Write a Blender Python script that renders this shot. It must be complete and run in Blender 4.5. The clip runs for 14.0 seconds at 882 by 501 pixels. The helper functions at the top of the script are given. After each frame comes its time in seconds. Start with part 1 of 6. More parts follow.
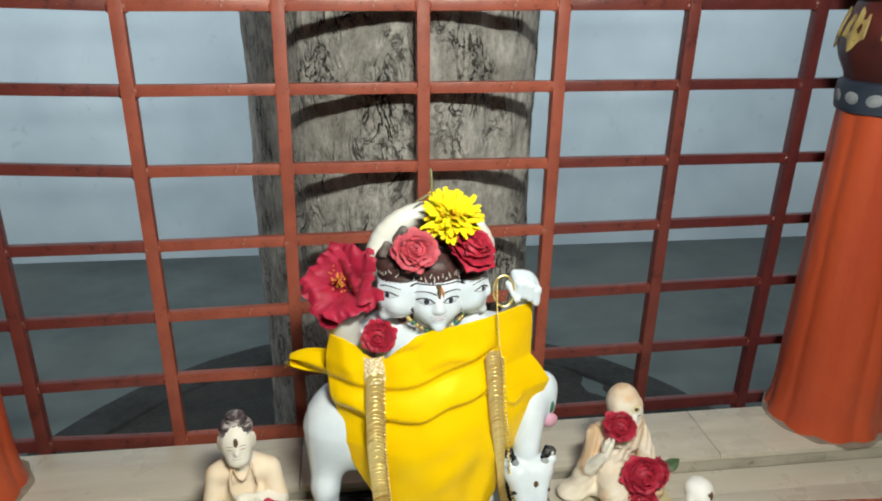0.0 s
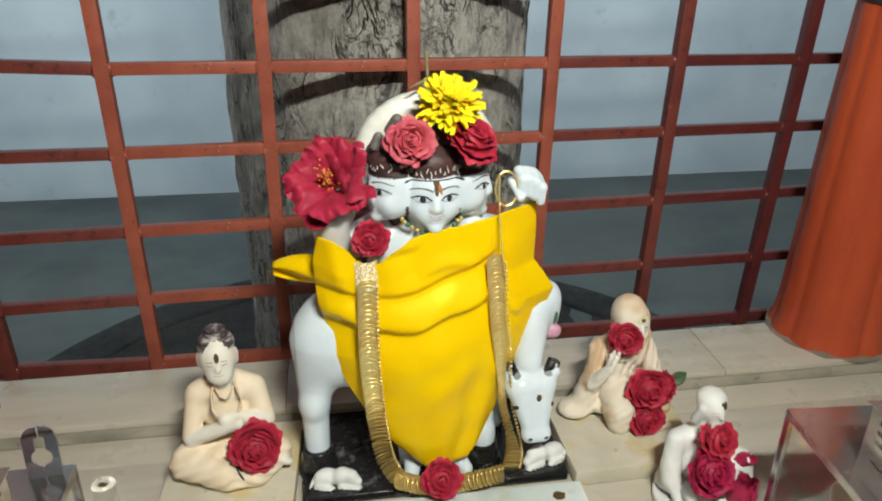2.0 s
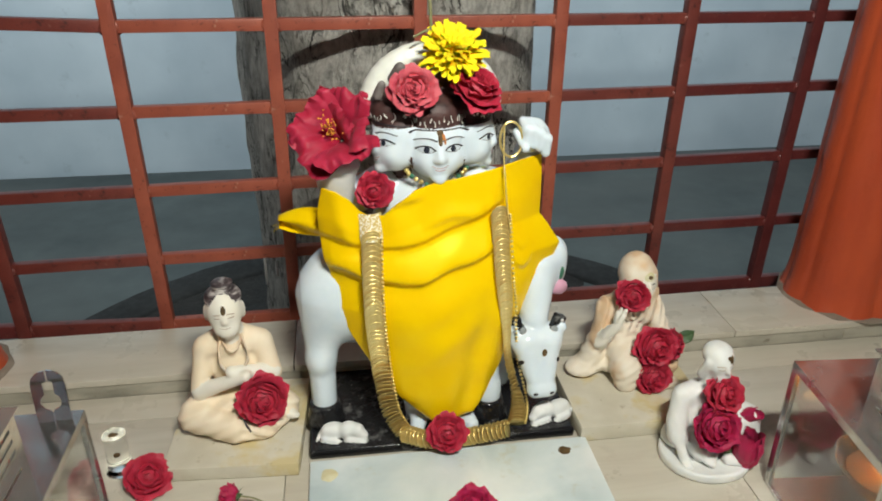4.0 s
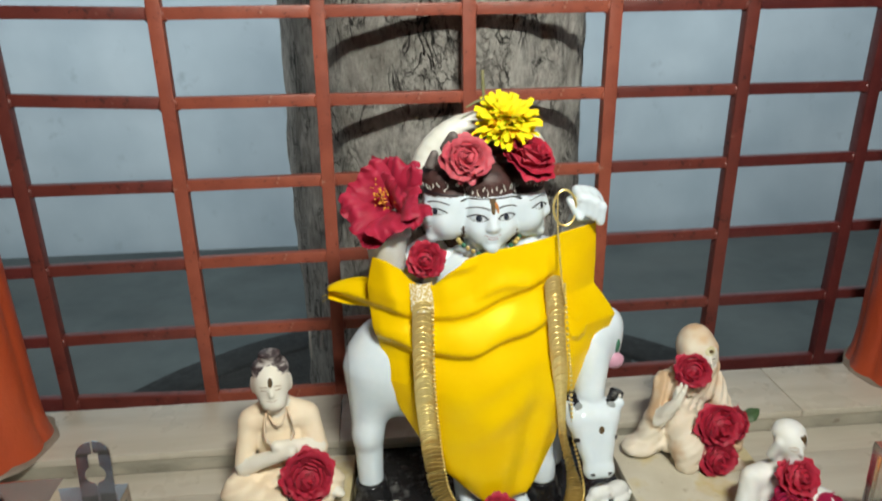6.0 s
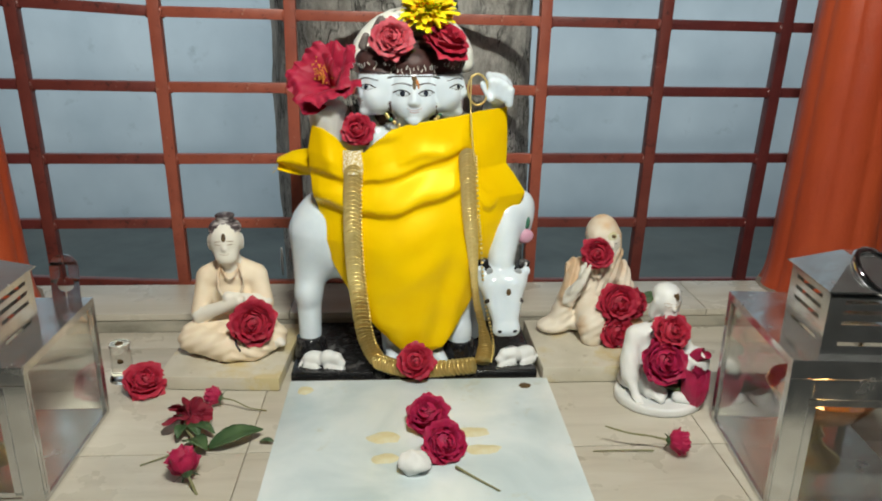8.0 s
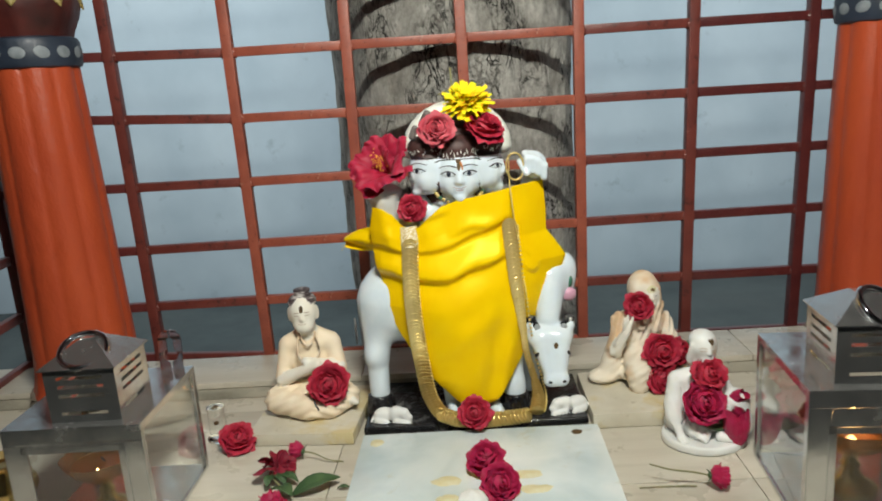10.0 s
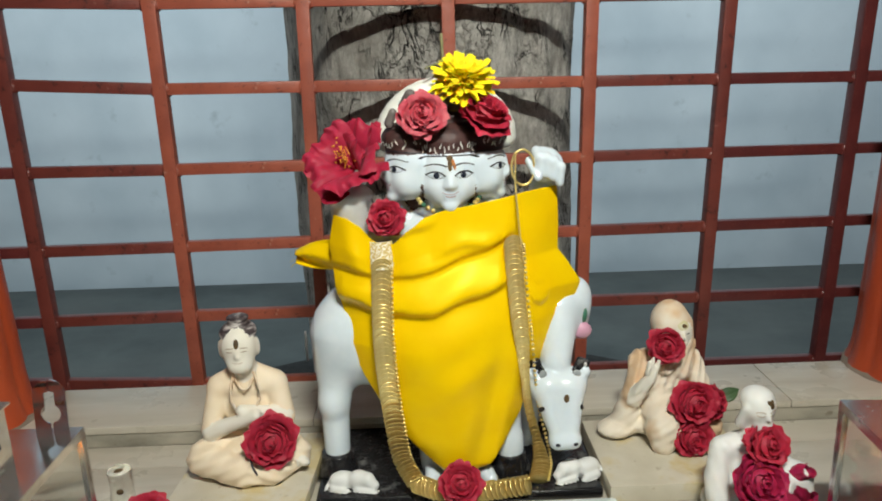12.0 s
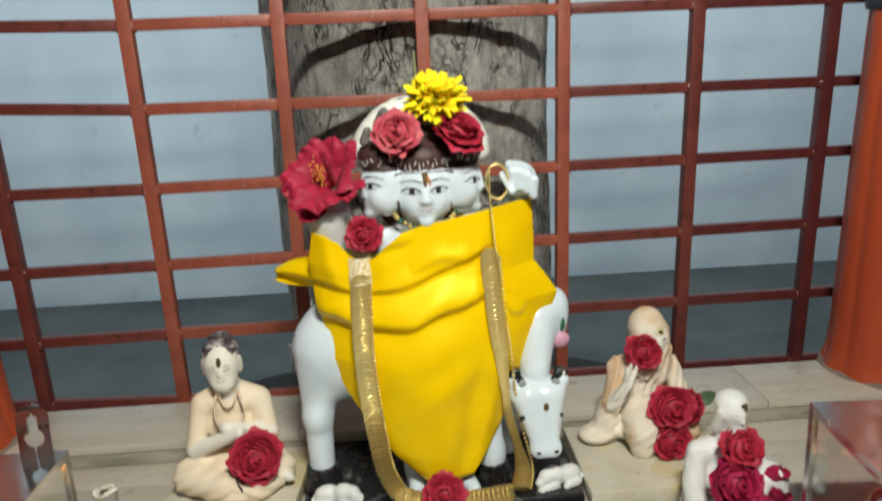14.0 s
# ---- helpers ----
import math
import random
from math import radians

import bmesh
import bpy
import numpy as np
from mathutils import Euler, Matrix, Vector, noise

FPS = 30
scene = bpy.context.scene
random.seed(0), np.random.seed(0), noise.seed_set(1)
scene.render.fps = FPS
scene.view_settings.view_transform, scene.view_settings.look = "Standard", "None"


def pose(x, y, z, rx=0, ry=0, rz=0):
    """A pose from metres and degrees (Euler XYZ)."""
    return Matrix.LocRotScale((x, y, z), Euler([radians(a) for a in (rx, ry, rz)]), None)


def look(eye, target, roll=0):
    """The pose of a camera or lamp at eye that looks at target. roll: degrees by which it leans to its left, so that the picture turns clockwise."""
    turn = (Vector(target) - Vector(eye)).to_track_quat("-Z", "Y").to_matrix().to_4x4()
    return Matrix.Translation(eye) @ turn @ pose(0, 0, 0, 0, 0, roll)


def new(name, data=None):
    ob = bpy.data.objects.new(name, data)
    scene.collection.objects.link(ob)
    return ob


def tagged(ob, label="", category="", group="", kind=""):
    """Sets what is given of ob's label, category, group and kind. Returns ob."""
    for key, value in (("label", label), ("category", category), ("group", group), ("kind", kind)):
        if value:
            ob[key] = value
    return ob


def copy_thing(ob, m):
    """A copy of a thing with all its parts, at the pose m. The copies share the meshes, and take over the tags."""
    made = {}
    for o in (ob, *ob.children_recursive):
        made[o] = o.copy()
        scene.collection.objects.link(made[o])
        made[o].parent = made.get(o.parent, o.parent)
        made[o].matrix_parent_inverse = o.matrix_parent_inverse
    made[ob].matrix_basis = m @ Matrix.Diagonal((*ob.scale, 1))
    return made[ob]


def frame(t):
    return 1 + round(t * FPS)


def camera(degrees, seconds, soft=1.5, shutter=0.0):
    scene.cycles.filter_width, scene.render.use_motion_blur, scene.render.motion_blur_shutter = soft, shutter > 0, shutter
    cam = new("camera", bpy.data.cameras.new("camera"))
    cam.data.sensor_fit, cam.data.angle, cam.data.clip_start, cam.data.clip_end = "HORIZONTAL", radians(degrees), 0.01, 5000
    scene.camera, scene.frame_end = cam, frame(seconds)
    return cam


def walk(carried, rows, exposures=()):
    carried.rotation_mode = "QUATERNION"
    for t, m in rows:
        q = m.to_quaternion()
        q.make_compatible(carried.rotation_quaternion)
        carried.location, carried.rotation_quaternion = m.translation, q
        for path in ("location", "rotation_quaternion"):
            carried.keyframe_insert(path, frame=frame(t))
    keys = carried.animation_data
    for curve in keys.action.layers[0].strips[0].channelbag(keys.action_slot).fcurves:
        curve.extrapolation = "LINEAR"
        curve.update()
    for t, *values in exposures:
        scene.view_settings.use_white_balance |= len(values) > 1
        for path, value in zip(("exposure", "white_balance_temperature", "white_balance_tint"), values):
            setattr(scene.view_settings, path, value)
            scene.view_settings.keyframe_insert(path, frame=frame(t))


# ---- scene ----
cam = camera(62.0, 14.0, 1.9, 0.4)
PATH = [
    (0, (-0.14, -0.812, 0.831), (0.176, 1.03, 0.119), 0.4),
    (0.5, (-0.166, -0.743, 0.792), (0.18, 1.099, 0.093), 0.5),
    (1, (-0.176, -0.723, 0.775), (0.192, 1.089, 0.012), 1.1),
    (1.5, (-0.172, -0.723, 0.747), (0.195, 1.074, -0.049), 1.1),
    (2, (-0.153, -0.755, 0.74), (0.211, 1.022, -0.102), 0.6),
    (2.2, (-0.154, -0.768, 0.723), (0.211, 1.008, -0.12), 0.4),
    (4.3, (-0.133, -0.774, 0.703), (0.178, 0.993, -0.18), -0.1),
    (4.5, (-0.128, -0.758, 0.714), (0.182, 1.016, -0.157), -0.2),
    (5, (-0.14, -0.739, 0.718), (0.162, 1.07, -0.08), -0.3),
    (5.5, (-0.149, -0.735, 0.706), (0.122, 1.092, -0.061), -0.6),
    (6, (-0.155, -0.759, 0.686), (0.072, 1.107, 0.003), -1.2),
    (6.5, (-0.112, -0.815, 0.558), (0.174, 1.15, 0.319), -0.4),
    (7, (-0.125, -1.004, 0.604), (0.174, 0.94, 0.242), 0.7),
    (7.5, (-0.101, -0.984, 0.575), (0.114, 0.914, -0.016), 1.0),
    (7.7, (-0.078, -0.966, 0.548), (0.123, 0.912, -0.109), 1.0),
    (9.8, (-0.023, -1.141, 0.569), (-0.002, 0.809, 0.129), -3.5),
    (10, (-0.025, -1.104, 0.575), (-0.035, 0.843, 0.118), -4.1),
    (10.5, (-0.038, -1.054, 0.568), (-0.048, 0.891, 0.1), -3.8),
    (11, (-0.073, -0.947, 0.541), (-0.028, 0.995, 0.066), -2.7),
    (11.5, (-0.094, -0.848, 0.552), (-0.03, 1.085, 0.043), -1.9),
    (12, (-0.062, -0.816, 0.569), (0.059, 1.111, 0.045), -1.7),
    (12.5, (-0.066, -0.817, 0.572), (0.066, 1.111, 0.054), -2.0),
    (13, (-0.061, -0.792, 0.554), (0.074, 1.135, 0.038), -2.8),
    (13.5, (-0.055, -0.8, 0.533), (0.086, 1.102, -0.068), -2.5),
    (14, (-0.049, -0.828, 0.584), (0.105, 1.099, 0.071), -2.9),
]
walk(cam, [(t, look(eye, target, roll)) for t, eye, target, roll in PATH], [(0, 0.14), (1, 0.04), (2.2, 0.0), (6, 0.0), (6.8, -0.12), (7.7, -0.08), (9.8, -0.04), (14, -0.06)])


# ---- world and lights ----
world = bpy.data.worlds.new("world")
scene.world = world
world.use_nodes = True
world.node_tree.nodes["Background"].inputs[0].default_value = (0.75, 0.85, 1.0, 1)
world.node_tree.nodes["Background"].inputs[1].default_value = 0.15


def area_lamp(name, eye, target, sx, sy, watts, colour):
    data = bpy.data.lights.new(name, "AREA")
    data.shape, data.size, data.size_y, data.energy, data.color = "RECTANGLE", sx, sy, watts, colour
    ob = new(name, data)
    ob.matrix_world = look(eye, target)
    return ob


# A small bright lamp in front of the shrine, above and to one side; unseen added fill lights the far wall.
BULB = (0.09, -0.90, 1.30)
area_lamp("bulb_lamp", BULB, (-0.08, 0.4, 0.33), 0.28, 0.045, 24.0, (0.98, 0.975, 0.87))
# Unseen fill above the room, added for a little ambient light.
area_lamp("ceiling_lamp", (-0.6, -1.2, 2.55), (-0.6, -1.2, 0), 1.2, 1.2, 0.7, (0.98, 0.98, 0.95))
# Two unseen fill lamps added behind the grille to brighten the far wall.
area_lamp("passage_lamp", (1.65, 0.72, 1.72), (1.65, 2.88, 0.86), 2.1, 0.12, 43, (0.95, 0.98, 0.96))
area_lamp("passage_end_lamp", (-1.55, 0.95, 1.72), (-1.60, 2.88, 0.88), 1.7, 0.12, 41.5, (0.95, 0.98, 0.96))


# ---- materials ----
class Nodes:
    """A short way to wire a node material."""

    def __init__(self, name, rough=0.5, metal=0.0, **more):
        self.mat = bpy.data.materials.new(name)
        self.mat.use_nodes = True
        self.tree = self.mat.node_tree
        self.bsdf = self.tree.nodes["Principled BSDF"]
        self.bsdf.inputs["Roughness"].default_value = rough
        self.bsdf.inputs["Metallic"].default_value = metal
        for key, value in more.items():
            self.bsdf.inputs[key.replace("_", " ")].default_value = value
        self.coord = self.tree.nodes.new("ShaderNodeTexCoord").outputs["Object"]

    def add(self, kind, inputs=(), operation=None, feature=None, data_type=None, blend_type=None):
        node = self.tree.nodes.new(kind)
        if operation:
            node.operation = operation
        if feature:
            node.feature = feature
        if data_type:
            node.data_type = data_type
        if blend_type:
            node.blend_type = blend_type
        for key, value in dict(inputs).items():
            self.put(node.inputs[key], value)
        return node

    def put(self, socket, value):
        if isinstance(value, bpy.types.NodeSocket):
            self.tree.links.new(value, socket)
        else:
            socket.default_value = value

    def noise(self, scale, detail=4.0, rough=0.55, coord=None, distort=0.0):
        return self.add("ShaderNodeTexNoise", {"Vector": coord or self.coord, "Scale": scale, "Detail": detail, "Roughness": rough, "Distortion": distort}).outputs[0]

    def stretch(self, sx, sy, sz):
        return self.add("ShaderNodeMapping", {"Vector": self.coord, "Scale": (sx, sy, sz)}).outputs[0]

    def ramp(self, fac, *stops):
        node = self.add("ShaderNodeValToRGB", {"Fac": fac})
        while len(node.color_ramp.elements) < len(stops):
            node.color_ramp.elements.new(0.5)
        for e, (p, c) in zip(node.color_ramp.elements, stops):
            e.position, e.color = p, (*c, 1) if len(c) == 3 else c
        return node.outputs[0]

    def mix(self, fac, a, b, kind="MIX"):
        node = self.add("ShaderNodeMix", data_type="RGBA", blend_type=kind)
        for i, v in ((0, fac), (6, a), (7, b)):
            if isinstance(v, tuple) and len(v) == 3:
                v = (*v, 1)
            self.put(node.inputs[i], v)
        return node.outputs[2]

    def scalar(self, op, a, b=0.0):
        node = self.add("ShaderNodeMath", operation=op)
        self.put(node.inputs[0], a)
        self.put(node.inputs[1], b)
        return node.outputs[0]

    def random(self):
        return self.add("ShaderNodeObjectInfo").outputs["Random"]

    def base(self, v):
        self.put(self.bsdf.inputs["Base Color"], (*v, 1) if isinstance(v, tuple) and len(v) == 3 else v)
        return self

    def rough(self, v):
        self.put(self.bsdf.inputs["Roughness"], v)
        return self

    def bump(self, height, strength=0.3, distance=0.002):
        node = self.add("ShaderNodeBump", {"Height": height, "Strength": strength, "Distance": distance})
        self.put(self.bsdf.inputs["Normal"], node.outputs[0])
        return self


def grey(v):
    return (v, v, v)


def paint(name, low, high, scale=8.0, rough=0.5, bump=0.15, stain=None, fine=120.0, **more):
    """Paint or stone with cloudy change of colour, fine grain and optional stains."""
    n = Nodes(name, rough, **more)
    c = n.ramp(n.noise(scale, 6), (0.3, low), (0.7, high))
    if stain:
        c = n.mix(n.ramp(n.noise(scale * 2.7, 8, 0.7), (0.60, grey(0)), (0.72, grey(1))), c, stain)
    n.base(c)
    n.rough(n.ramp(n.noise(scale * 4), (0.3, grey(rough * 0.8)), (0.7, grey(min(1, rough * 1.25)))))
    n.bump(n.noise(fine, 5), bump, 0.001)
    return n.mat


M = {}


def make_materials():
    M["wall"] = paint("wall_paint", (0.38, 0.49, 0.575), (0.51, 0.625, 0.71), 2.2, 0.8, 0.25, (0.33, 0.42, 0.49), 60)
    M["room"] = paint("room_paint", (0.15, 0.14, 0.13), (0.20, 0.19, 0.175), 2.0, 0.8)
    M["ceiling"] = paint("ceiling_paint", (0.07, 0.065, 0.06), (0.10, 0.095, 0.09), 2.0, 0.9)
    n = Nodes("cement", 0.75)
    c = n.ramp(n.noise(3.0, 8, 0.65), (0.3, (0.050, 0.067, 0.072)), (0.7, (0.096, 0.122, 0.126)))
    c = n.mix(n.ramp(n.noise(1.1, 4), (0.45, grey(0)), (0.7, grey(0.6))), c, (0.105, 0.122, 0.122))
    n.base(c).bump(n.noise(70, 6), 0.3, 0.002)
    M["cement"] = n.mat

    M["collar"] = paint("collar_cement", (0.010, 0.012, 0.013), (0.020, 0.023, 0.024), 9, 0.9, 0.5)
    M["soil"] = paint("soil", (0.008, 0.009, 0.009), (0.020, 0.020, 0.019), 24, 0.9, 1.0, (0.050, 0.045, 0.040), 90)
    n = Nodes("bars_paint", 0.42)
    big, small = n.noise(14, 6), n.noise(90, 8, 0.7)
    c = n.ramp(big, (0.3, (0.25, 0.060, 0.038)), (0.7, (0.40, 0.105, 0.062)))
    c = n.mix(n.ramp(small, (0.58, grey(0)), (0.66, grey(0.75))), c, (0.10, 0.028, 0.02))
    c = n.mix(n.ramp(n.noise(40, 6, 0.7), (0.66, grey(0)), (0.72, grey(0.7))), c, (0.50, 0.30, 0.22))
    n.base(c).bump(n.noise(60, 6), 0.5, 0.002)
    M["bars"] = n.mat

    # Maroon copy of the bar paint, with shade worked into its colour.
    n = Nodes("shaded_maroon_bars_paint", 0.34)
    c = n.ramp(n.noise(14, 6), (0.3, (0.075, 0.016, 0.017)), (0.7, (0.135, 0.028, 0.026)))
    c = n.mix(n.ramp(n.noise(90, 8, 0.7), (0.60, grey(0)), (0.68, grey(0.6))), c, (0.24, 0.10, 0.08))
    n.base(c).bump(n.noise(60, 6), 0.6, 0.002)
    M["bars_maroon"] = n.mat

    # Brown step between the two; part of that shade is in its colour.
    n = Nodes("shaded_brown_bars_paint", 0.40)
    c = n.ramp(n.noise(14, 6), (0.3, (0.115, 0.026, 0.022)), (0.7, (0.205, 0.048, 0.036)))
    c = n.mix(n.ramp(n.noise(55, 8, 0.7), (0.56, grey(0)), (0.66, grey(0.85))), c, (0.035, 0.012, 0.012))
    c = n.mix(n.ramp(n.noise(36, 6, 0.7), (0.66, grey(0)), (0.74, grey(0.6))), c, (0.40, 0.22, 0.17))
    n.base(c).bump(n.noise(60, 6), 0.6, 0.002)
    M["bars_brown"] = n.mat

    n = Nodes("pillar_paint", 0.38)
    c = n.ramp(n.noise(9, 6, 0.6, n.stretch(1, 1, 0.35)), (0.3, (0.39, 0.054, 0.020)), (0.7, (0.54, 0.090, 0.028)))
    c = n.mix(n.ramp(n.noise(30, 8, 0.7, n.stretch(1, 1, 0.5)), (0.62, grey(0)), (0.70, grey(0.55))), c, (0.36, 0.05, 0.013))
    n.base(c).bump(n.noise(25, 6, 0.6, n.stretch(1, 1, 0.6)), 0.9, 0.005)
    M["pillar"] = n.mat
    M["band"] = paint("band_paint", (0.014, 0.022, 0.038), (0.035, 0.050, 0.080), 20, 0.45, 0.5)
    M["dot"] = paint("dot_paint", (0.17, 0.20, 0.22), (0.30, 0.33, 0.36), 60, 0.5)
    M["lotus"] = paint("lotus_paint", (0.030, 0.010, 0.010), (0.105, 0.020, 0.016), 16, 0.4, 0.6)
    M["lotus_yellow"] = paint("lotus_yellow_paint", (0.26, 0.19, 0.06), (0.46, 0.36, 0.13), 30, 0.45, 0.5, (0.10, 0.04, 0.02))

    n = Nodes("bark", 0.9)
    m = n.stretch(1, 1, 0.55)
    thin = n.scalar("ABSOLUTE", n.scalar("SUBTRACT", n.noise(24, 5, 0.6, n.stretch(1, 1, 0.45), 0.8), 0.5))
    tiny = n.scalar("ABSOLUTE", n.scalar("SUBTRACT", n.noise(75, 4, 0.6, n.stretch(1, 1, 0.6), 0.5), 0.5))
    gaps = n.mix(1.0, n.ramp(thin, (0.007, grey(0)), (0.026, grey(1))), n.ramp(tiny, (0.0, grey(0.35)), (0.03, grey(1))), "MULTIPLY")
    where = n.ramp(n.noise(11, 4), (0.43, grey(0)), (0.61, grey(1)))
    cracks = n.mix(where, gaps, grey(1))
    fine = n.noise(60, 9, 0.75, m)
    c = n.ramp(fine, (0.3, (0.21, 0.205, 0.190)), (0.5, (0.46, 0.450, 0.415)), (0.70, (0.68, 0.670, 0.63)))
    c = n.mix(n.ramp(n.noise(9, 5, 0.6), (0.48, grey(0)), (0.66, grey(0.6))), c, (0.20, 0.187, 0.162))
    c = n.mix(n.ramp(n.noise(15, 4, 0.6), (0.62, grey(0)), (0.74, grey(0.6))), c, (0.40, 0.38, 0.34))
    c = n.mix(1.0, c, n.ramp(cracks, (0.0, grey(0.05)), (1.0, grey(1))), "MULTIPLY")
    n.base(c)
    n.bump(n.scalar("ADD", n.scalar("MULTIPLY", cracks, 1.0), n.scalar("MULTIPLY", fine, 1.5)), 1.0, 0.006)
    M["bark"] = n.mat

    n = Nodes("floor_tile", 0.28)
    shift = n.add("ShaderNodeVectorMath", {0: n.coord}, operation="ADD")
    rnd = n.add("ShaderNodeCombineXYZ", {0: n.scalar("MULTIPLY", n.random(), 7.0), 1: n.scalar("MULTIPLY", n.random(), 3.0)}).outputs[0]
    n.put(shift.inputs[1], rnd)
    streak = n.add("ShaderNodeMapping", {"Vector": shift.outputs[0], "Rotation": (0, 0, 0.35), "Scale": (3, 22, 3)}).outputs[0]
    c = n.ramp(n.noise(1.6, 7, 0.6, streak, 0.6), (0.3, (0.49, 0.452, 0.375)), (0.5, (0.55, 0.512, 0.430)), (0.75, (0.60, 0.565, 0.490)))
    c = n.mix(n.ramp(n.noise(16, 8, 0.7), (0.60, grey(0)), (0.72, grey(0.35))), c, (0.36, 0.31, 0.24))
    n.base(c).bump(n.noise(40, 5), 0.06, 0.001)
    n.rough(n.ramp(n.noise(12, 5), (0.3, grey(0.22)), (0.7, grey(0.42))))
    M["tile"] = n.mat
    n = Nodes("riser_tile", 0.5)
    c = n.ramp(n.noise(9, 6), (0.3, (0.36, 0.335, 0.275)), (0.7, (0.48, 0.450, 0.375)))
    c = n.mix(n.ramp(n.noise(5, 7, 0.65, n.stretch(1, 1, 2.5)), (0.48, grey(0)), (0.66, grey(0.75))), c, (0.19, 0.185, 0.150))
    c = n.mix(n.ramp(n.noise(38, 8, 0.7), (0.58, grey(0)), (0.68, grey(0.7))), c, (0.13, 0.105, 0.075))
    n.base(c).bump(n.noise(60, 6), 0.35, 0.001)
    M["riser"] = n.mat
    M["grout"] = paint("grout", (0.30, 0.27, 0.22), (0.42, 0.38, 0.32), 40, 0.9, 0.5, (0.08, 0.07, 0.06))
    M["mortar"] = paint("mortar", (0.17, 0.13, 0.10), (0.30, 0.25, 0.20), 25, 0.95, 0.9, (0.20, 0.18, 0.15))

    n = Nodes("white_slab", 0.16)
    c = n.ramp(n.noise(7, 5, 0.5, None, 0.5), (0.32, (0.50, 0.60, 0.63)), (0.50, (0.67, 0.75, 0.77)), (0.66, (0.80, 0.85, 0.86)))
    c = n.mix(n.ramp(n.noise(19, 7, 0.7), (0.60, grey(0)), (0.70, grey(0.45))), c, (0.52, 0.50, 0.36))
    n.base(c).bump(n.noise(30, 4), 0.04, 0.001)
    M["slab"] = n.mat
    n = Nodes("cream_plate", 0.35)
    c = n.ramp(n.noise(14, 6), (0.3, (0.54, 0.50, 0.40)), (0.7, (0.68, 0.64, 0.54)))
    c = n.mix(n.ramp(n.noise(13, 4, 0.6), (0.50, grey(0)), (0.62, grey(0.7))), c, (0.58, 0.46, 0.18))
    c = n.mix(n.ramp(n.noise(60, 8, 0.7), (0.62, grey(0)), (0.72, grey(0.6))), c, (0.30, 0.24, 0.14))
    n.base(c).bump(n.noise(50, 6), 0.3, 0.001)
    M["plate"] = n.mat

    def stone(name, low, high, rough=0.25, stain=None, coat=0.0):
        n = Nodes(name, rough, Coat_Weight=coat, Coat_Roughness=0.15)
        n.bsdf.inputs["Subsurface Weight"].default_value = 0.12
        n.bsdf.inputs["Subsurface Radius"].default_value = (0.006, 0.005, 0.004)
        c = n.ramp(n.noise(22, 5), (0.3, low), (0.7, high))
        if stain:
            c = n.mix(n.ramp(n.noise(17, 3, 0.5), (0.47, grey(0)), (0.62, grey(0.8))), c, stain)
        n.base(c).bump(n.noise(160, 4), 0.08, 0.0006)
        return n.mat

    M["marble"] = stone("white_marble", (0.66, 0.76, 0.84), (0.78, 0.86, 0.93), 0.18, None, 0.25)
    M["chalk"] = stone("chalk_white", (0.70, 0.71, 0.70), (0.83, 0.84, 0.83), 0.5)
    M["halo"] = stone("ivory_arch", (0.74, 0.75, 0.69), (0.85, 0.86, 0.80), 0.35)
    M["skin"] = stone("cream_stone", (0.83, 0.68, 0.49), (0.90, 0.78, 0.61), 0.6)
    M["face"] = stone("pale_cream_stone", (0.79, 0.75, 0.66), (0.87, 0.84, 0.76), 0.6)
    M["robe"] = stone("ochre_stone", (0.76, 0.67, 0.54), (0.84, 0.77, 0.66), 0.7, (0.66, 0.42, 0.22))
    M["hair"] = paint("hair_paint", (0.030, 0.014, 0.014), (0.085, 0.036, 0.032), 70, 0.5, 0.8, None, 220)
    n = Nodes("streaked_hair_paint", 0.4)
    streak = n.noise(1.0, 5, 0.65, n.stretch(45, 45, 190))
    n.base(n.ramp(streak, (0.40, (0.022, 0.015, 0.018)), (0.52, (0.09, 0.070, 0.075)), (0.60, (0.42, 0.39, 0.38)), (0.68, (0.62, 0.58, 0.56)))).bump(streak, 0.8, 0.002)
    M["darkhair"] = n.mat
    M["curl"] = paint("grey_curl_paint", (0.09, 0.075, 0.070), (0.22, 0.195, 0.185), 60, 0.45, 0.8, (0.40, 0.37, 0.35), 160)
    M["brow"] = paint("brow_paint", (0.055, 0.060, 0.075), (0.10, 0.105, 0.12), 60, 0.4)
    n = Nodes("black_stone", 0.2)
    c = n.ramp(n.noise(20, 6), (0.3, (0.006, 0.006, 0.007)), (0.7, (0.018, 0.018, 0.020)))
    c = n.mix(n.ramp(n.noise(34, 9, 0.75), (0.56, grey(0)), (0.66, grey(0.8))), c, (0.22, 0.22, 0.21))
    c = n.mix(n.ramp(n.noise(90, 8, 0.7), (0.63, grey(0)), (0.70, grey(0.8))), c, (0.45, 0.44, 0.42))
    n.base(c).bump(n.noise(80, 5), 0.15, 0.001)
    n.rough(n.ramp(n.noise(34, 9, 0.75), (0.5, grey(0.16)), (0.66, grey(0.7))))
    M["black"] = n.mat
    M["ink"] = paint("ink", (0.010, 0.010, 0.014), (0.02, 0.02, 0.03), 50, 0.4)
    M["eye"] = paint("eye_white", (0.60, 0.68, 0.75), (0.68, 0.75, 0.80), 50, 0.3)
    M["iris"] = paint("iris", (0.010, 0.012, 0.025), (0.03, 0.04, 0.06), 50, 0.25)
    M["dab"] = paint("dried_paste", (0.05, 0.028, 0.008), (0.13, 0.075, 0.02), 150, 0.6, 0.6)
    M["orange_paste"] = paint("orange_paste", (0.42, 0.14, 0.03), (0.55, 0.21, 0.05), 150, 0.7, 0.5)
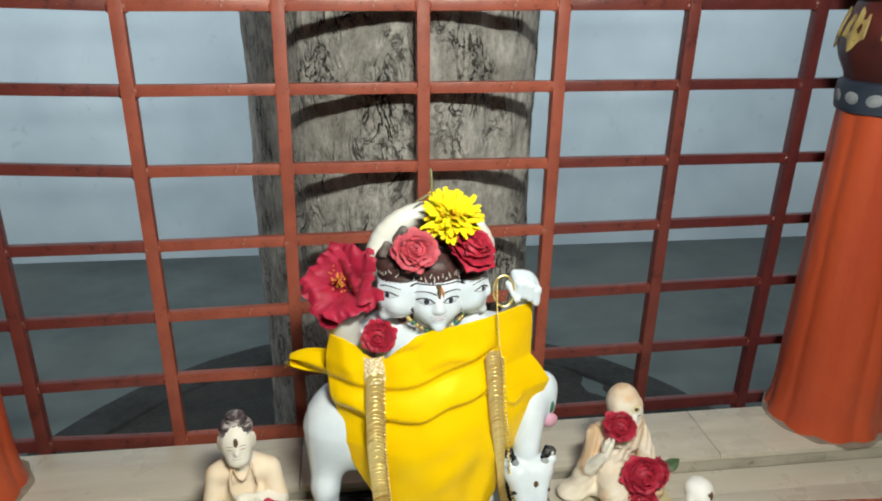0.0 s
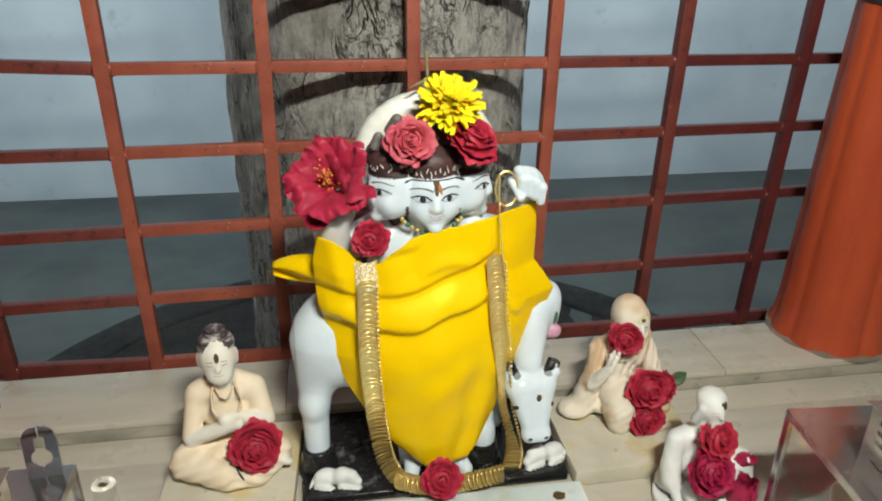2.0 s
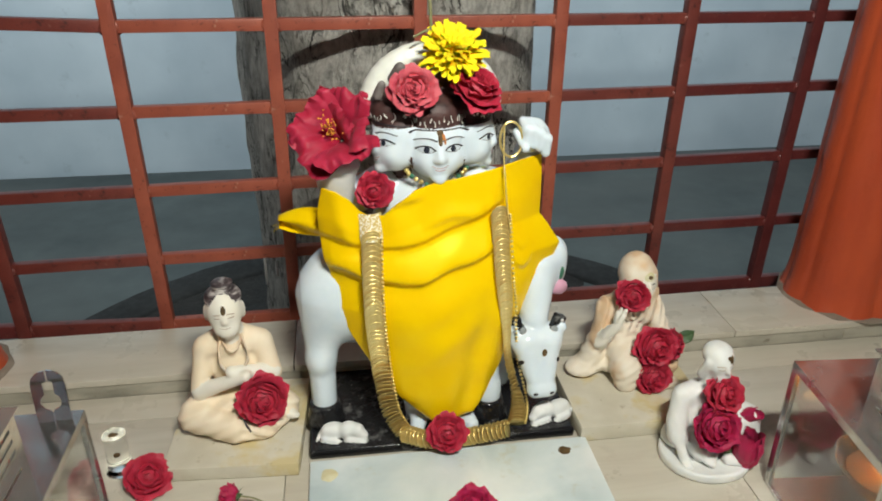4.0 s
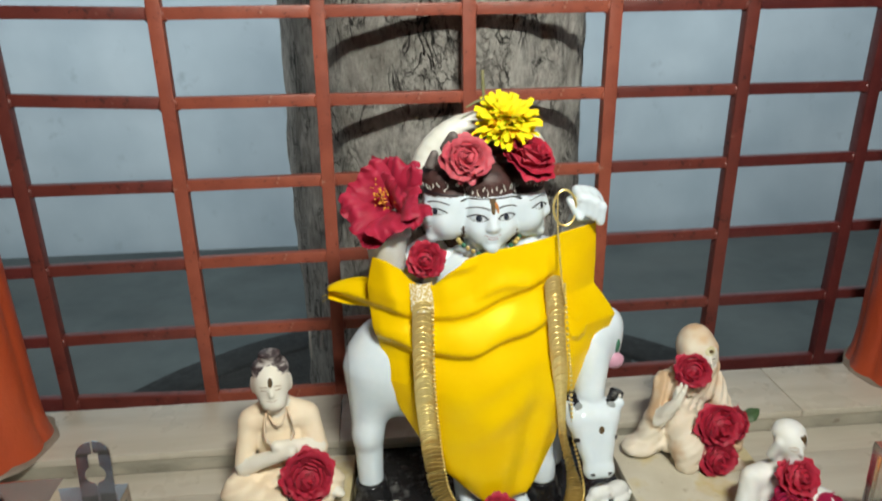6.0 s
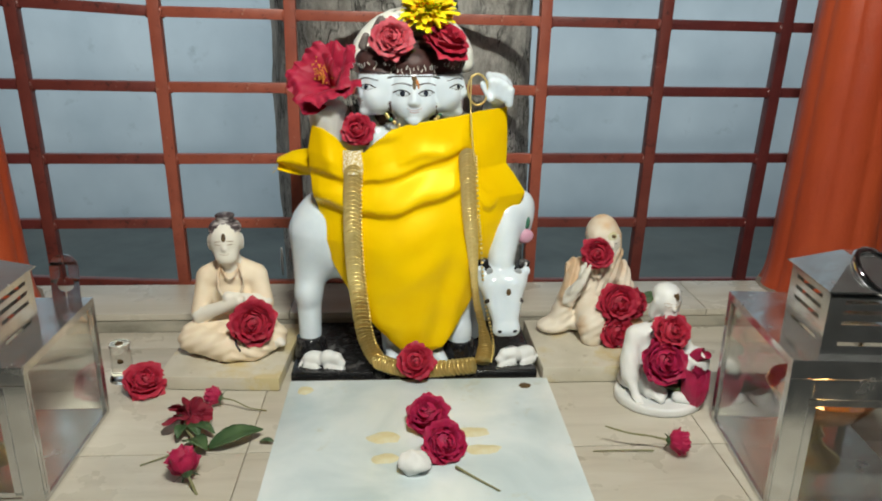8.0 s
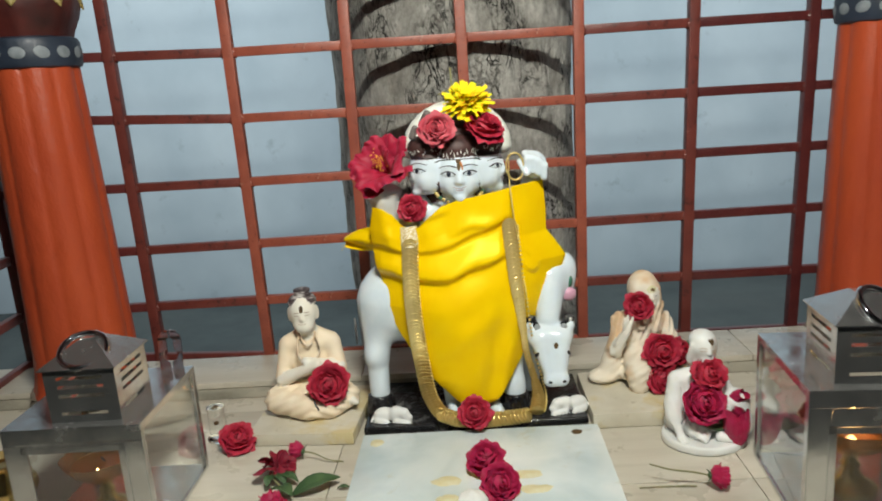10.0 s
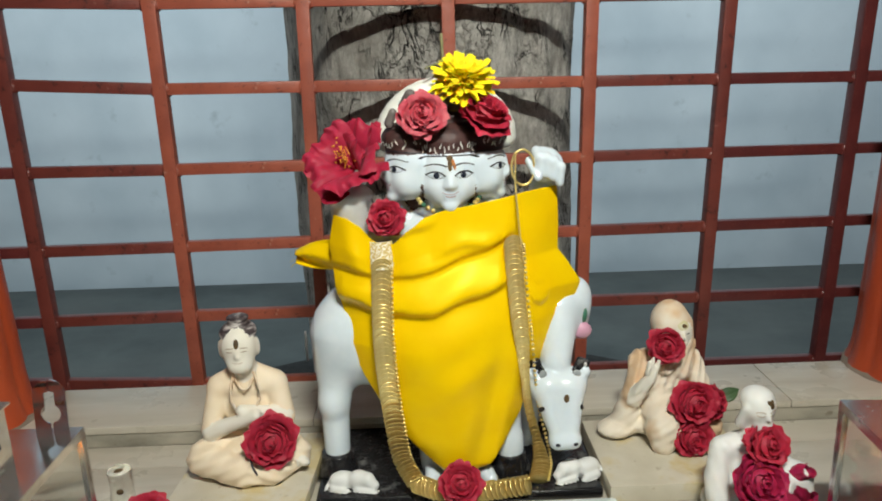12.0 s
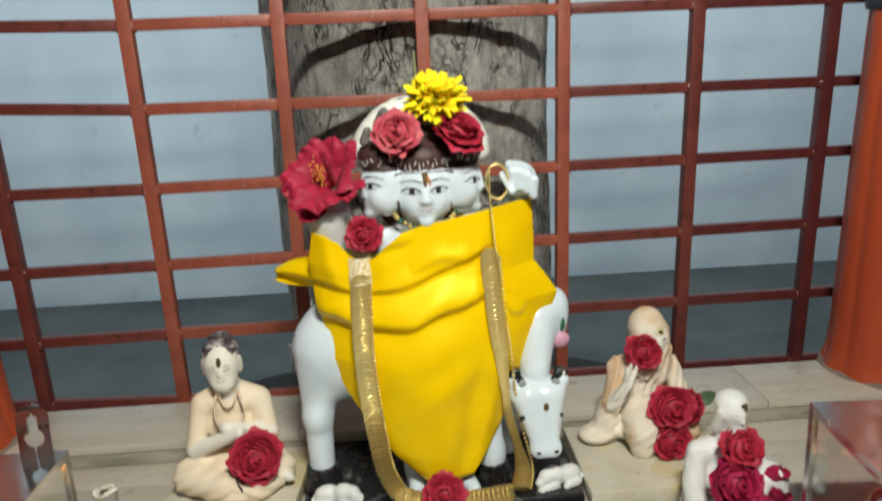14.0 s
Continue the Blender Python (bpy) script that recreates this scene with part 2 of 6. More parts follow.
    M["lip"] = paint("lip_tint", (0.42, 0.32, 0.34), (0.50, 0.39, 0.41), 60, 0.3)
    M["faint"] = paint("faint_line", (0.40, 0.30, 0.22), (0.50, 0.40, 0.30), 60, 0.6)
    M["horn_root"] = paint("horn_root_paint", (0.22, 0.25, 0.26), (0.36, 0.39, 0.40), 90, 0.4, 0.3)
    M["pink"] = paint("pink_paint", (0.60, 0.30, 0.42), (0.72, 0.42, 0.54), 40, 0.4)
    M["green_paint"] = paint("green_paint", (0.03, 0.13, 0.08), (0.06, 0.20, 0.13), 40, 0.4)

    n = Nodes("yellow_satin", 0.35, Specular_IOR_Level=0.65, Specular_Tint=(1.0, 0.80, 0.12, 1))
    c = n.ramp(n.noise(12, 4), (0.3, (0.92, 0.57, 0.001)), (0.7, (0.97, 0.65, 0.002)))
    weave = n.noise(1.0, 3, 0.5, n.stretch(900, 900, 120))
    n.base(c).bump(n.scalar("ADD", n.scalar("MULTIPLY", weave, 0.25), n.noise(18, 2)), 0.08, 0.003)
    M["satin"] = n.mat

    n = Nodes("gold_foil", 0.36, 0.70)
    n.base(n.ramp(n.noise(80, 4), (0.3, (0.72, 0.54, 0.17)), (0.7, (0.92, 0.74, 0.33)))).bump(n.noise(140, 3), 0.25, 0.001)
    M["gold"] = n.mat
    n = Nodes("lace", 0.5)
    gilt = n.ramp(n.noise(420, 2), (0.46, grey(0)), (0.52, grey(1)))
    n.base(n.mix(gilt, (0.80, 0.76, 0.62), (0.55, 0.40, 0.12))).bump(n.noise(420, 2), 0.6, 0.001)
    M["lace"] = n.mat
    M["brass"] = Nodes("brass", 0.22, 1.0).base((0.72, 0.53, 0.22)).mat
    n = Nodes("copper", 0.24, 1.0)
    n.base(n.ramp(n.noise(30, 5), (0.3, (0.70, 0.34, 0.15)), (0.7, (0.90, 0.52, 0.28))))
    M["copper"] = n.mat
    n = Nodes("steel", 0.14, 0.92)
    n.base(n.ramp(n.noise(18, 6), (0.3, (0.52, 0.52, 0.52)), (0.7, (0.68, 0.69, 0.69))))
    n.rough(n.ramp(n.noise(25, 6, 0.7), (0.35, grey(0.10)), (0.7, grey(0.30)))).bump(n.noise(14, 3), 0.12, 0.002)
    M["steel"] = n.mat
    n = Nodes("chrome", 0.06, 1.0)
    M["chrome"] = n.base((0.75, 0.76, 0.78)).mat
    n = Nodes("glass", 0.02)
    n.bsdf.inputs["Transmission Weight"].default_value = 1.0
    n.bsdf.inputs["IOR"].default_value = 1.45
    n.base((0.93, 0.96, 0.95)).rough(n.ramp(n.noise(14, 6, 0.7), (0.5, grey(0.01)), (0.8, grey(0.10))))
    M["glass"] = n.mat
    n = Nodes("oil", 0.05)
    n.bsdf.inputs["Coat Weight"].default_value = 1.0
    M["oil"] = n.base((0.50, 0.22, 0.07)).mat
    n = Nodes("flame", 0.5)
    n.base((1, 0.6, 0.2))
    n.bsdf.inputs["Emission Color"].default_value = (1.0, 0.55, 0.18, 1)
    n.bsdf.inputs["Emission Strength"].default_value = 22.0
    M["flame"] = n.mat

    def petal(name, low, high, rim, rough=0.5):
        n = Nodes(name, rough, Sheen_Weight=0.03, Specular_IOR_Level=0.22)
        n.bsdf.inputs["Subsurface Weight"].default_value = 0.30
        n.bsdf.inputs["Subsurface Radius"].default_value = (0.007, 0.002, 0.002)
        c = n.ramp(n.noise(45, 5), (0.3, low), (0.7, high))
        c = n.mix(n.scalar("MULTIPLY", n.random(), 0.40), c, rim)
        veins = n.noise(3.0, 4, 0.6, n.stretch(70, 70, 18))
        n.base(c).bump(veins, 0.25, 0.0015)
        return n.mat

    M["rose_red"] = petal("crimson_petal", (0.34, 0.012, 0.036), (0.49, 0.025, 0.062), (0.56, 0.055, 0.095))
    M["rose_dark"] = petal("magenta_petal", (0.30, 0.007, 0.046), (0.46, 0.018, 0.085), (0.50, 0.03, 0.115))
    M["rose_wilted"] = petal("wilted_petal", (0.13, 0.006, 0.018), (0.26, 0.016, 0.036), (0.34, 0.03, 0.06), 0.6)
    M["rose_pink"] = petal("pink_petal", (0.46, 0.045, 0.080), (0.58, 0.090, 0.125), (0.66, 0.19, 0.215))
    M["hibiscus"] = petal("hibiscus_petal", (0.31, 0.010, 0.036), (0.46, 0.026, 0.070), (0.48, 0.04, 0.085))
    M["chrys"] = petal("yellow_petal", (0.92, 0.70, 0.004), (0.97, 0.82, 0.012), (0.98, 0.86, 0.03), 0.6)
    M["pollen"] = paint("pollen", (0.70, 0.28, 0.02), (0.82, 0.42, 0.05), 90, 0.8)
    M["leaf"] = paint("leaf", (0.025, 0.065, 0.025), (0.07, 0.13, 0.05), 40, 0.5, 0.5)
    M["stem"] = paint("stem", (0.16, 0.17, 0.07), (0.27, 0.25, 0.13), 60, 0.6, 0.4)
    M["cotton"] = paint("white_petal", (0.74, 0.74, 0.72), (0.86, 0.86, 0.84), 60, 0.8, 0.4)
    M["paste"] = paint("yellow_paste", (0.64, 0.56, 0.30), (0.70, 0.68, 0.50), 60, 0.6, 0.2)


make_materials()


# ---- mesh helpers ----
def mesh_of(name, bm, mats, smooth=True):
    me = bpy.data.meshes.new(name)
    bm.normal_update()
    bm.to_mesh(me)
    bm.free()
    for m in mats if isinstance(mats, (list, tuple)) else [mats]:
        me.materials.append(m)
    if smooth:
        me.shade_smooth()
        me.set_sharp_from_angle(angle=radians(40))
    return me


def part(name, bm, material, parent=None, label="", smooth=True):
    ob = new(name, mesh_of(name, bm, material, smooth))
    ob.parent = parent
    if label:
        ob["label"] = label
    return ob


def thing(name, label, category, m=None, group="", kind=""):
    ob = new(name)
    ob.empty_display_size = 0.02
    ob.matrix_world = m or Matrix()
    return tagged(ob, label, category, group, kind)


def box(bm, x0, x1, y0, y1, z0, z1, bevel=0.0, m=None, mat=0):
    made = bmesh.ops.create_cube(bm, size=1.0, matrix=Matrix.LocRotScale(((x0 + x1) / 2, (y0 + y1) / 2, (z0 + z1) / 2), None, (x1 - x0, y1 - y0, z1 - z0)))
    verts = made["verts"]
    faces = {f for v in verts for f in v.link_faces}
    for f in faces:
        f.material_index = mat
    if bevel:
        edges = list({e for v in verts for e in v.link_edges})
        out = bmesh.ops.bevel(bm, geom=edges, offset=bevel, segments=2, profile=0.6, affect="EDGES", clamp_overlap=True)
        verts = list({v for f in out["faces"] for v in f.verts} | {v for v in verts if v.is_valid})
        for f in {f for v in verts for f in v.link_faces}:
            f.material_index = mat
    if m:
        bmesh.ops.transform(bm, matrix=m, verts=verts)
    return bm


def lathe(bm, profile, sides=32, m=None, mat=0, shape=None):
    """Turns (radius, height) pairs round z. shape(angle, height) scales the radius."""
    rings = []
    for r, z in profile:
        ring = []
        for i in range(sides):
            a = 2 * math.pi * i / sides
            k = shape(a, z) if shape else 1.0
            p = Vector((r * k * math.cos(a), r * k * math.sin(a), z))
            ring.append(bm.verts.new(m @ p if m else p))
        rings.append(ring)
    for a, b in zip(rings, rings[1:]):
        for i in range(sides):
            f = bm.faces.new((a[i], a[(i + 1) % sides], b[(i + 1) % sides], b[i]))
            f.material_index = mat
    for ring, flip in ((rings[0], True), (rings[-1], False)):
        f = bm.faces.new(list(reversed(ring)) if flip else ring)
        f.material_index = mat
    return bm


def tube(bm, points, radius, sides=8, mat=0):
    """A round bar along points; radius a number or a function of 0..1."""
    points = [Vector(p) for p in points]
    rings, n = [], len(points)
    up = Vector((0.13, 0.21, 0.97)).normalized()
    for i, p in enumerate(points):
        d = (points[min(i + 1, n - 1)] - points[max(i - 1, 0)]).normalized()
        s = d.cross(up)
        if s.length < 1e-3:
            s = d.cross(Vector((1, 0, 0)))
        s.normalize()
        t = s.cross(d)
        r = radius(i / max(1, n - 1)) if callable(radius) else radius
        rings.append([bm.verts.new(p + r * (math.cos(a) * s + math.sin(a) * t)) for a in (2 * math.pi * k / sides for k in range(sides))])
    for a, b in zip(rings, rings[1:]):
        for k in range(sides):
            f = bm.faces.new((a[k], a[(k + 1) % sides], b[(k + 1) % sides], b[k]))
            f.material_index = mat
    for ring in (rings[0], rings[-1]):
        f = bm.faces.new(ring)
        f.material_index = mat
    bmesh.ops.recalc_face_normals(bm, faces=bm.faces[:])
    return bm


def ball(bm, c, r, m=None, mat=0, seg=16):
    """An ellipsoid at c with radii r."""
    mm = Matrix.Translation(c) @ (m or Matrix()) @ Matrix.Diagonal((*r, 1))
    made = bmesh.ops.create_uvsphere(bm, u_segments=seg, v_segments=max(6, seg // 2), radius=1.0, matrix=mm)
    for f in {f for v in made["verts"] for f in v.link_faces}:
        f.material_index = mat
    return bm


def sheet(bm, nu, nv, place, mat=0):
    """A grid of quads whose points are place(u, v), u and v from 0 to 1."""
    grid = [[bm.verts.new(place(i / nu, j / nv)) for i in range(nu + 1)] for j in range(nv + 1)]
    for j in range(nv):
        for i in range(nu):
            f = bm.faces.new((grid[j][i], grid[j][i + 1], grid[j + 1][i + 1], grid[j + 1][i]))
            f.material_index = mat
    return bm


def lerp(points, t):
    """The value at t of a list of (t, value), in straight lines; values may be tuples."""
    for (t0, a), (t1, b) in zip(points, points[1:]):
        if t <= t1:
            k = (t - t0) / (t1 - t0)
            k = min(1, max(0, k))
            return tuple(p + k * (q - p) for p, q in zip(a, b)) if isinstance(a, tuple) else a + k * (b - a)
    return points[-1][1]


def curve_points(ctrl, n):
    """n + 1 points on a smooth curve through ctrl."""
    ctrl = [Vector(c) for c in ctrl]
    out, last = [], len(ctrl) - 1
    for i in range(n + 1):
        s = i / n * last
        k = min(int(s), last - 1)
        t = s - k
        p0, p1, p2, p3 = ctrl[max(k - 1, 0)], ctrl[k], ctrl[k + 1], ctrl[min(k + 2, last)]
        out.append(0.5 * (2 * p1 + (p2 - p0) * t + (2 * p0 - 5 * p1 + 4 * p2 - p3) * t * t + (3 * p1 - p0 - 3 * p2 + p3) * t * t * t))
    return out


from mathutils.bvhtree import BVHTree


# ---- carved figures: blended solids, skinned ----
def blob(c, r, rot=(0, 0, 0), mat=0, k=None):
    return ("e", c, r, rot, mat, k)


def limb(a, b, ra, rb, mat=0, k=None):
    return ("c", a, b, (ra, rb), mat, k)


def block(c, half, rot=(0, 0, 0), mat=0, k=None, rnd=0.004):
    return ("b", c, half, rot, mat, k, rnd)


def carve(solids, step, blend=0.008, relief=None):
    """Skins the smooth union of the solids on a grid; each face takes the material of the solid nearest to it."""
    lo, hi = np.full(3, 1e9), np.full(3, -1e9)
    for s in solids:
        pts = (s[1], s[2]) if s[0] == "c" else (s[1],)
        reach = max(s[3]) if s[0] == "c" else (max(s[2]) if s[0] == "e" else 1.2 * max(s[2]))
        for p in pts:
            lo, hi = np.minimum(lo, np.array(p) - reach), np.maximum(hi, np.array(p) + reach)
    lo, hi = lo - 3 * step - 0.01, hi + 3 * step + 0.01
    shape = np.ceil((hi - lo) / step).astype(int)
    axes = [lo[i] + step * np.arange(shape[i]) for i in range(3)]
    X, Y, Z = np.meshgrid(*axes, indexing="ij")
    X, Y, Z = X.astype(np.float32), Y.astype(np.float32), Z.astype(np.float32)
    field = np.full(X.shape, 1.0, np.float32)
    nearest = np.full(X.shape, 1.0, np.float32)
    owner = np.zeros(X.shape, np.int8)
    for s in solids:
        kind, mat = s[0], s[4]
        k = s[5] if s[5] is not None else blend
        if kind == "c":
            a, b, (ra, rb) = np.array(s[1]), np.array(s[2]), s[3]
            l0, l1 = np.minimum(a, b) - max(ra, rb) - k - 2 * step, np.maximum(a, b) + max(ra, rb) + k + 2 * step
        else:
            reach = (max(s[2]) if kind == "e" else 1.75 * max(s[2])) + k + 2 * step
            l0, l1 = np.array(s[1]) - reach, np.array(s[1]) + reach
        i0 = np.clip(((l0 - lo) / step).astype(int), 0, shape - 1)
        i1 = np.clip(((l1 - lo) / step).astype(int) + 1, 1, shape)
        sl = tuple(slice(p, q) for p, q in zip(i0, i1))
        x, y, z = X[sl], Y[sl], Z[sl]
        if kind == "c":
            d = b - a
            t = np.clip(((x - a[0]) * d[0] + (y - a[1]) * d[1] + (z - a[2]) * d[2]) / max(d @ d, 1e-9), 0, 1)
            dist = np.sqrt((x - a[0] - t * d[0]) ** 2 + (y - a[1] - t * d[1]) ** 2 + (z - a[2] - t * d[2]) ** 2) - (ra + (rb - ra) * t)
        else:
            R = np.array(Euler([radians(v) for v in s[3]]).to_matrix()).T
            q = [R[i, 0] * (x - s[1][0]) + R[i, 1] * (y - s[1][1]) + R[i, 2] * (z - s[1][2]) for i in range(3)]
            if kind == "e":
                k0 = np.sqrt(sum((q[i] / s[2][i]) ** 2 for i in range(3)))
                k1 = np.sqrt(sum((q[i] / s[2][i] ** 2) ** 2 for i in range(3))) + 1e-6
                dist = k0 * (k0 - 1) / k1
            else:
                rnd = s[6]
                d3 = [np.abs(q[i]) - s[2][i] + rnd for i in range(3)]
                dist = np.sqrt(sum(np.maximum(v, 0) ** 2 for v in d3)) + np.minimum(np.maximum(np.maximum(d3[0], d3[1]), d3[2]), 0) - rnd
        f = field[sl]
        h = np.clip(0.5 + 0.5 * (f - dist) / max(k, 1e-6), 0, 1)
        closer = dist < nearest[sl]
        owner[sl] = np.where(closer, mat, owner[sl])
        nearest[sl] = np.where(closer, dist, nearest[sl])
        field[sl] = f + (dist - f) * h - k * h * (1 - h)
    if relief:
        field = field + relief(X, Y, Z).astype(np.float32)
    inside = field < 0
    corners = [inside[i : i + shape[0] - 1, j : j + shape[1] - 1, m : m + shape[2] - 1] for i in (0, 1) for j in (0, 1) for m in (0, 1)]
    count = sum(c.astype(np.int8) for c in corners)
    cells = np.argwhere((count > 0) & (count < 8))
    index = np.full(tuple(shape - 1), -1, np.int64)
    index[tuple(cells.T)] = np.arange(len(cells))
    total, weight = np.zeros((len(cells), 3)), np.zeros(len(cells))
    for axis in range(3):
        e = np.eye(3, dtype=int)[axis]
        o1, o2 = np.eye(3, dtype=int)[(axis + 1) % 3], np.eye(3, dtype=int)[(axis + 2) % 3]
        for off in (0 * e, o1, o2, o1 + o2):
            p, q = cells + off, cells + off + e
            fp, fq = field[tuple(p.T)], field[tuple(q.T)]
            cross = (fp < 0) != (fq < 0)
            t = np.where(cross, fp / np.where(cross, fp - fq, 1), 0)
            total += np.where(cross[:, None], p + t[:, None] * e, 0)
            weight += cross
    verts = lo + step * total / weight[:, None]
    mats = owner[tuple(np.round(total / weight[:, None]).astype(int).T)]
    quads = []
    for axis in range(3):
        e = np.eye(3, dtype=int)[axis]
        o1, o2 = np.eye(3, dtype=int)[(axis + 1) % 3], np.eye(3, dtype=int)[(axis + 2) % 3]
        ends = [slice(0, n - 1) if i == axis else slice(1, n - 1) for i, n in enumerate(shape)]
        nexts = [slice(1, n) if i == axis else slice(1, n - 1) for i, n in enumerate(shape)]
        a, b = inside[tuple(ends)], inside[tuple(nexts)]
        for turned, hit in ((False, a & ~b), (True, ~a & b)):
            p = np.argwhere(hit) + (1 - e)
            ring = [index[tuple((p - o).T)] for o in (o1 + o2, o2, 0 * e, o1)]
            quad = np.stack(ring, 1)
            quads.append(quad[:, ::-1] if turned else quad)
    quads = np.concatenate(quads)
    quads = quads[(quads >= 0).all(1)]
    return verts, quads, mats


def stamp(bm, bvh, origin, way, rx, rz, mat, tilt=0.0, thick=0.0007):
    """A thin lens of paint where the ray from origin along way meets the figure."""
    way = Vector(way).normalized()
    spot, normal, _, _ = bvh.ray_cast(Vector(origin), way)
    if spot is None:
        return
    m = Matrix.Translation(spot) @ (-normal).to_track_quat("Y", "Z").to_matrix().to_4x4() @ Euler((0, radians(tilt), 0)).to_matrix().to_4x4() @ Matrix.Diagonal((rx, thick, rz, 1))
    rings = [[bm.verts.new(m @ Vector((q * math.cos(t), h, q * math.sin(t)))) for t in (2 * math.pi * i / 10 for i in range(10))] for q, h in ((1.0, 0.3), (0.75, -0.7))]
    for i in range(10):
        j = (i + 1) % 10
        bm.faces.new((rings[0][i], rings[0][j], rings[1][j], rings[1][i])).material_index = mat
    bm.faces.new(rings[1]).material_index = mat


def carved(name, solids, step, materials, label, category, blend=0.008, extra=None, relief=None, group="", m=None, recolour=None):
    """One plain carved figure as a single mesh; extra(bm) adds small painted pieces to it."""
    verts, quads, mats = carve(solids, step, blend, relief)
    if recolour:
        mats = recolour(verts, mats)
    me = bpy.data.meshes.new(name)
    me.from_pydata(verts.tolist(), [], quads.tolist())
    me.polygons.foreach_set("material_index", mats[quads[:, 0]].astype(np.int32))
    bm = bmesh.new()
    bm.from_mesh(me)
    for _ in range(2):
        bmesh.ops.smooth_vert(bm, verts=bm.verts, factor=0.35, use_axis_x=True, use_axis_y=True, use_axis_z=True)
    if extra:
        small = bmesh.new()
        extra(small, BVHTree.FromBMesh(bm))
        pieces = bpy.data.meshes.new(name + "_pieces")
        small.to_mesh(pieces)
        small.free()
        bm.from_mesh(pieces)
        bpy.data.meshes.remove(pieces)
    bm.to_mesh(me)
    bm.free()
    for key in materials:
        me.materials.append(M[key])
    me.shade_smooth()
    ob = new(name, me)
    if m:
        ob.matrix_world = m
    return tagged(ob, label, category, group)


# ---- the room ----
def wall(name, x0, x1, y0, y1, z0, z1, mat="room", label=""):
    bm = bmesh.new()
    box(bm, x0, x1, y0, y1, z0, z1)
    return tagged(part(name, bm, M[mat], smooth=False), label, "wall", kind="structure")


# The altar stands 0.6 m above the floor; the far wall runs square to the altar, a little askew to the grille.
GROUND = -0.60
far_wall = wall("wall_north", -3.4, 3.4, 0.0, 0.15, GROUND - 0.1, 2.8, "wall", "pale blue distempered wall behind the grille")
far_wall.matrix_world = pose(0, 2.94, 0, 0, 0, -2.9)
# Three walls and the ceiling are unseen, added to close the room and set bounce.
wall("wall_south", -3.0, 3.0, -3.15, -3.0, GROUND - 0.1, 2.8, "room", "plain painted wall added out of view to close the room")
wall("wall_east", 3.0, 3.15, -3.15, 3.10, GROUND - 0.1, 2.8, "room", "plain painted wall added out of view to close the room")
wall("wall_west", -3.15, -3.0, -3.15, 3.10, GROUND - 0.1, 2.8, "room", "plain painted wall added out of view to close the room")
bm = bmesh.new()
box(bm, -3.15, 3.15, -3.15, 3.10, 2.8, 2.95)
tagged(part("ceiling", bm, M["ceiling"], smooth=False), "plain painted ceiling added out of view to close the room", "ceiling", kind="structure")
bm = bmesh.new()
box(bm, -3.0, 3.0, -3.0, 3.06, GROUND - 0.1, GROUND)
tagged(part("floor", bm, M["cement"], smooth=False), "dark grey cement floor, stained", "floor", kind="structure")

# The platform stands a little askew to the grille.
ASKEW = pose(0, 0.2, 0, 0, 0, -2.4)
STEP = 0.035


def platform():
    bm = bmesh.new()
    box(bm, -1.3, 1.5, -0.72, 0.0, GROUND, -0.004, 0.003)
    box(bm, -1.3, 1.5, 0.0, 0.135, GROUND, STEP - 0.010, 0.003)
    base = part("platform", bm, M["grout"], smooth=False)
    base.matrix_world = ASKEW
    tagged(base, "low tiled platform with a raised ledge at the back", "platform", kind="structure")

    def tile(x0, x1, y0, y1, z0, z1, gap=0.0006):
        bm = bmesh.new()
        box(bm, x0 + gap, x1 - gap, y0 + gap, y1 - gap, z0, z1, 0.0013)
        return part("tile", bm, M["tile"], base)

    xs = (-1.3, -0.80, -0.205, 0.40, 1.0, 1.5)
    for x0, x1 in zip(xs, xs[1:]):
        tile(x0, x1, -0.062, -0.0005, -0.012, 0.0)
        tile(x0, x1, -0.365, -0.062, -0.012, 0.0002)
        tile(x0, x1, -0.72, -0.365, -0.012, -0.0002)
    xs = (-1.3, -0.93, -0.20, 0.165, 0.535, 0.90, 1.5)
    for x0, x1 in zip(xs, xs[1:]):
        tile(x0, x1, -0.004, 0.135, STEP - 0.012, STEP)
    xs = (-1.3, -0.80, -0.19, 0.35, 0.74, 1.5)
    for x0, x1 in zip(xs, xs[1:]):
        bm = bmesh.new()
        box(bm, x0 + 0.001, x1 - 0.001, -0.001, 0.006, 0.001, STEP - 0.013, 0.001)
        part("riser_tile", bm, M["riser"], base)
    return base


platform()


# ---- grille ----
# each upright: x at the foot, lean over 0.66 m of height
COLUMNS = ((-0.935, 0.0), (-0.656, -0.006), (-0.421, -0.005), (-0.198, 0.007), (0.037, 0.0), (0.262, 0.008), (0.484, 0.015), (0.716, 0.021), (0.950, 0.0))
# each row of cross bars: height at x = -0.66, -0.42 and 0.73; the welder's rows sag a little
ROWS = ((0.022, 0.008, -0.013), (0.141, 0.139, 0.123), (0.265, 0.263, 0.257), (0.398, 0.394, 0.386), (0.537, 0.523, 0.508), (0.661, 0.653, 0.645),
        (0.788, 0.780, 0.781), (0.918, 0.914, 0.910), (1.050, 1.046, 1.042), (1.18, 1.178, 1.174), (1.312, 1.31, 1.306))


def upright_x(i, z):
    return COLUMNS[i][0] + COLUMNS[i][1] * z / 0.66


def row_z(j, x):
    return lerp([(-0.935, 2 * ROWS[j][0] - ROWS[j][1]), (-0.66, ROWS[j][0]), (-0.42, ROWS[j][1]), (0.73, ROWS[j][2]), (1.19, 1.4 * ROWS[j][2] - 0.4 * ROWS[j][1])], x)


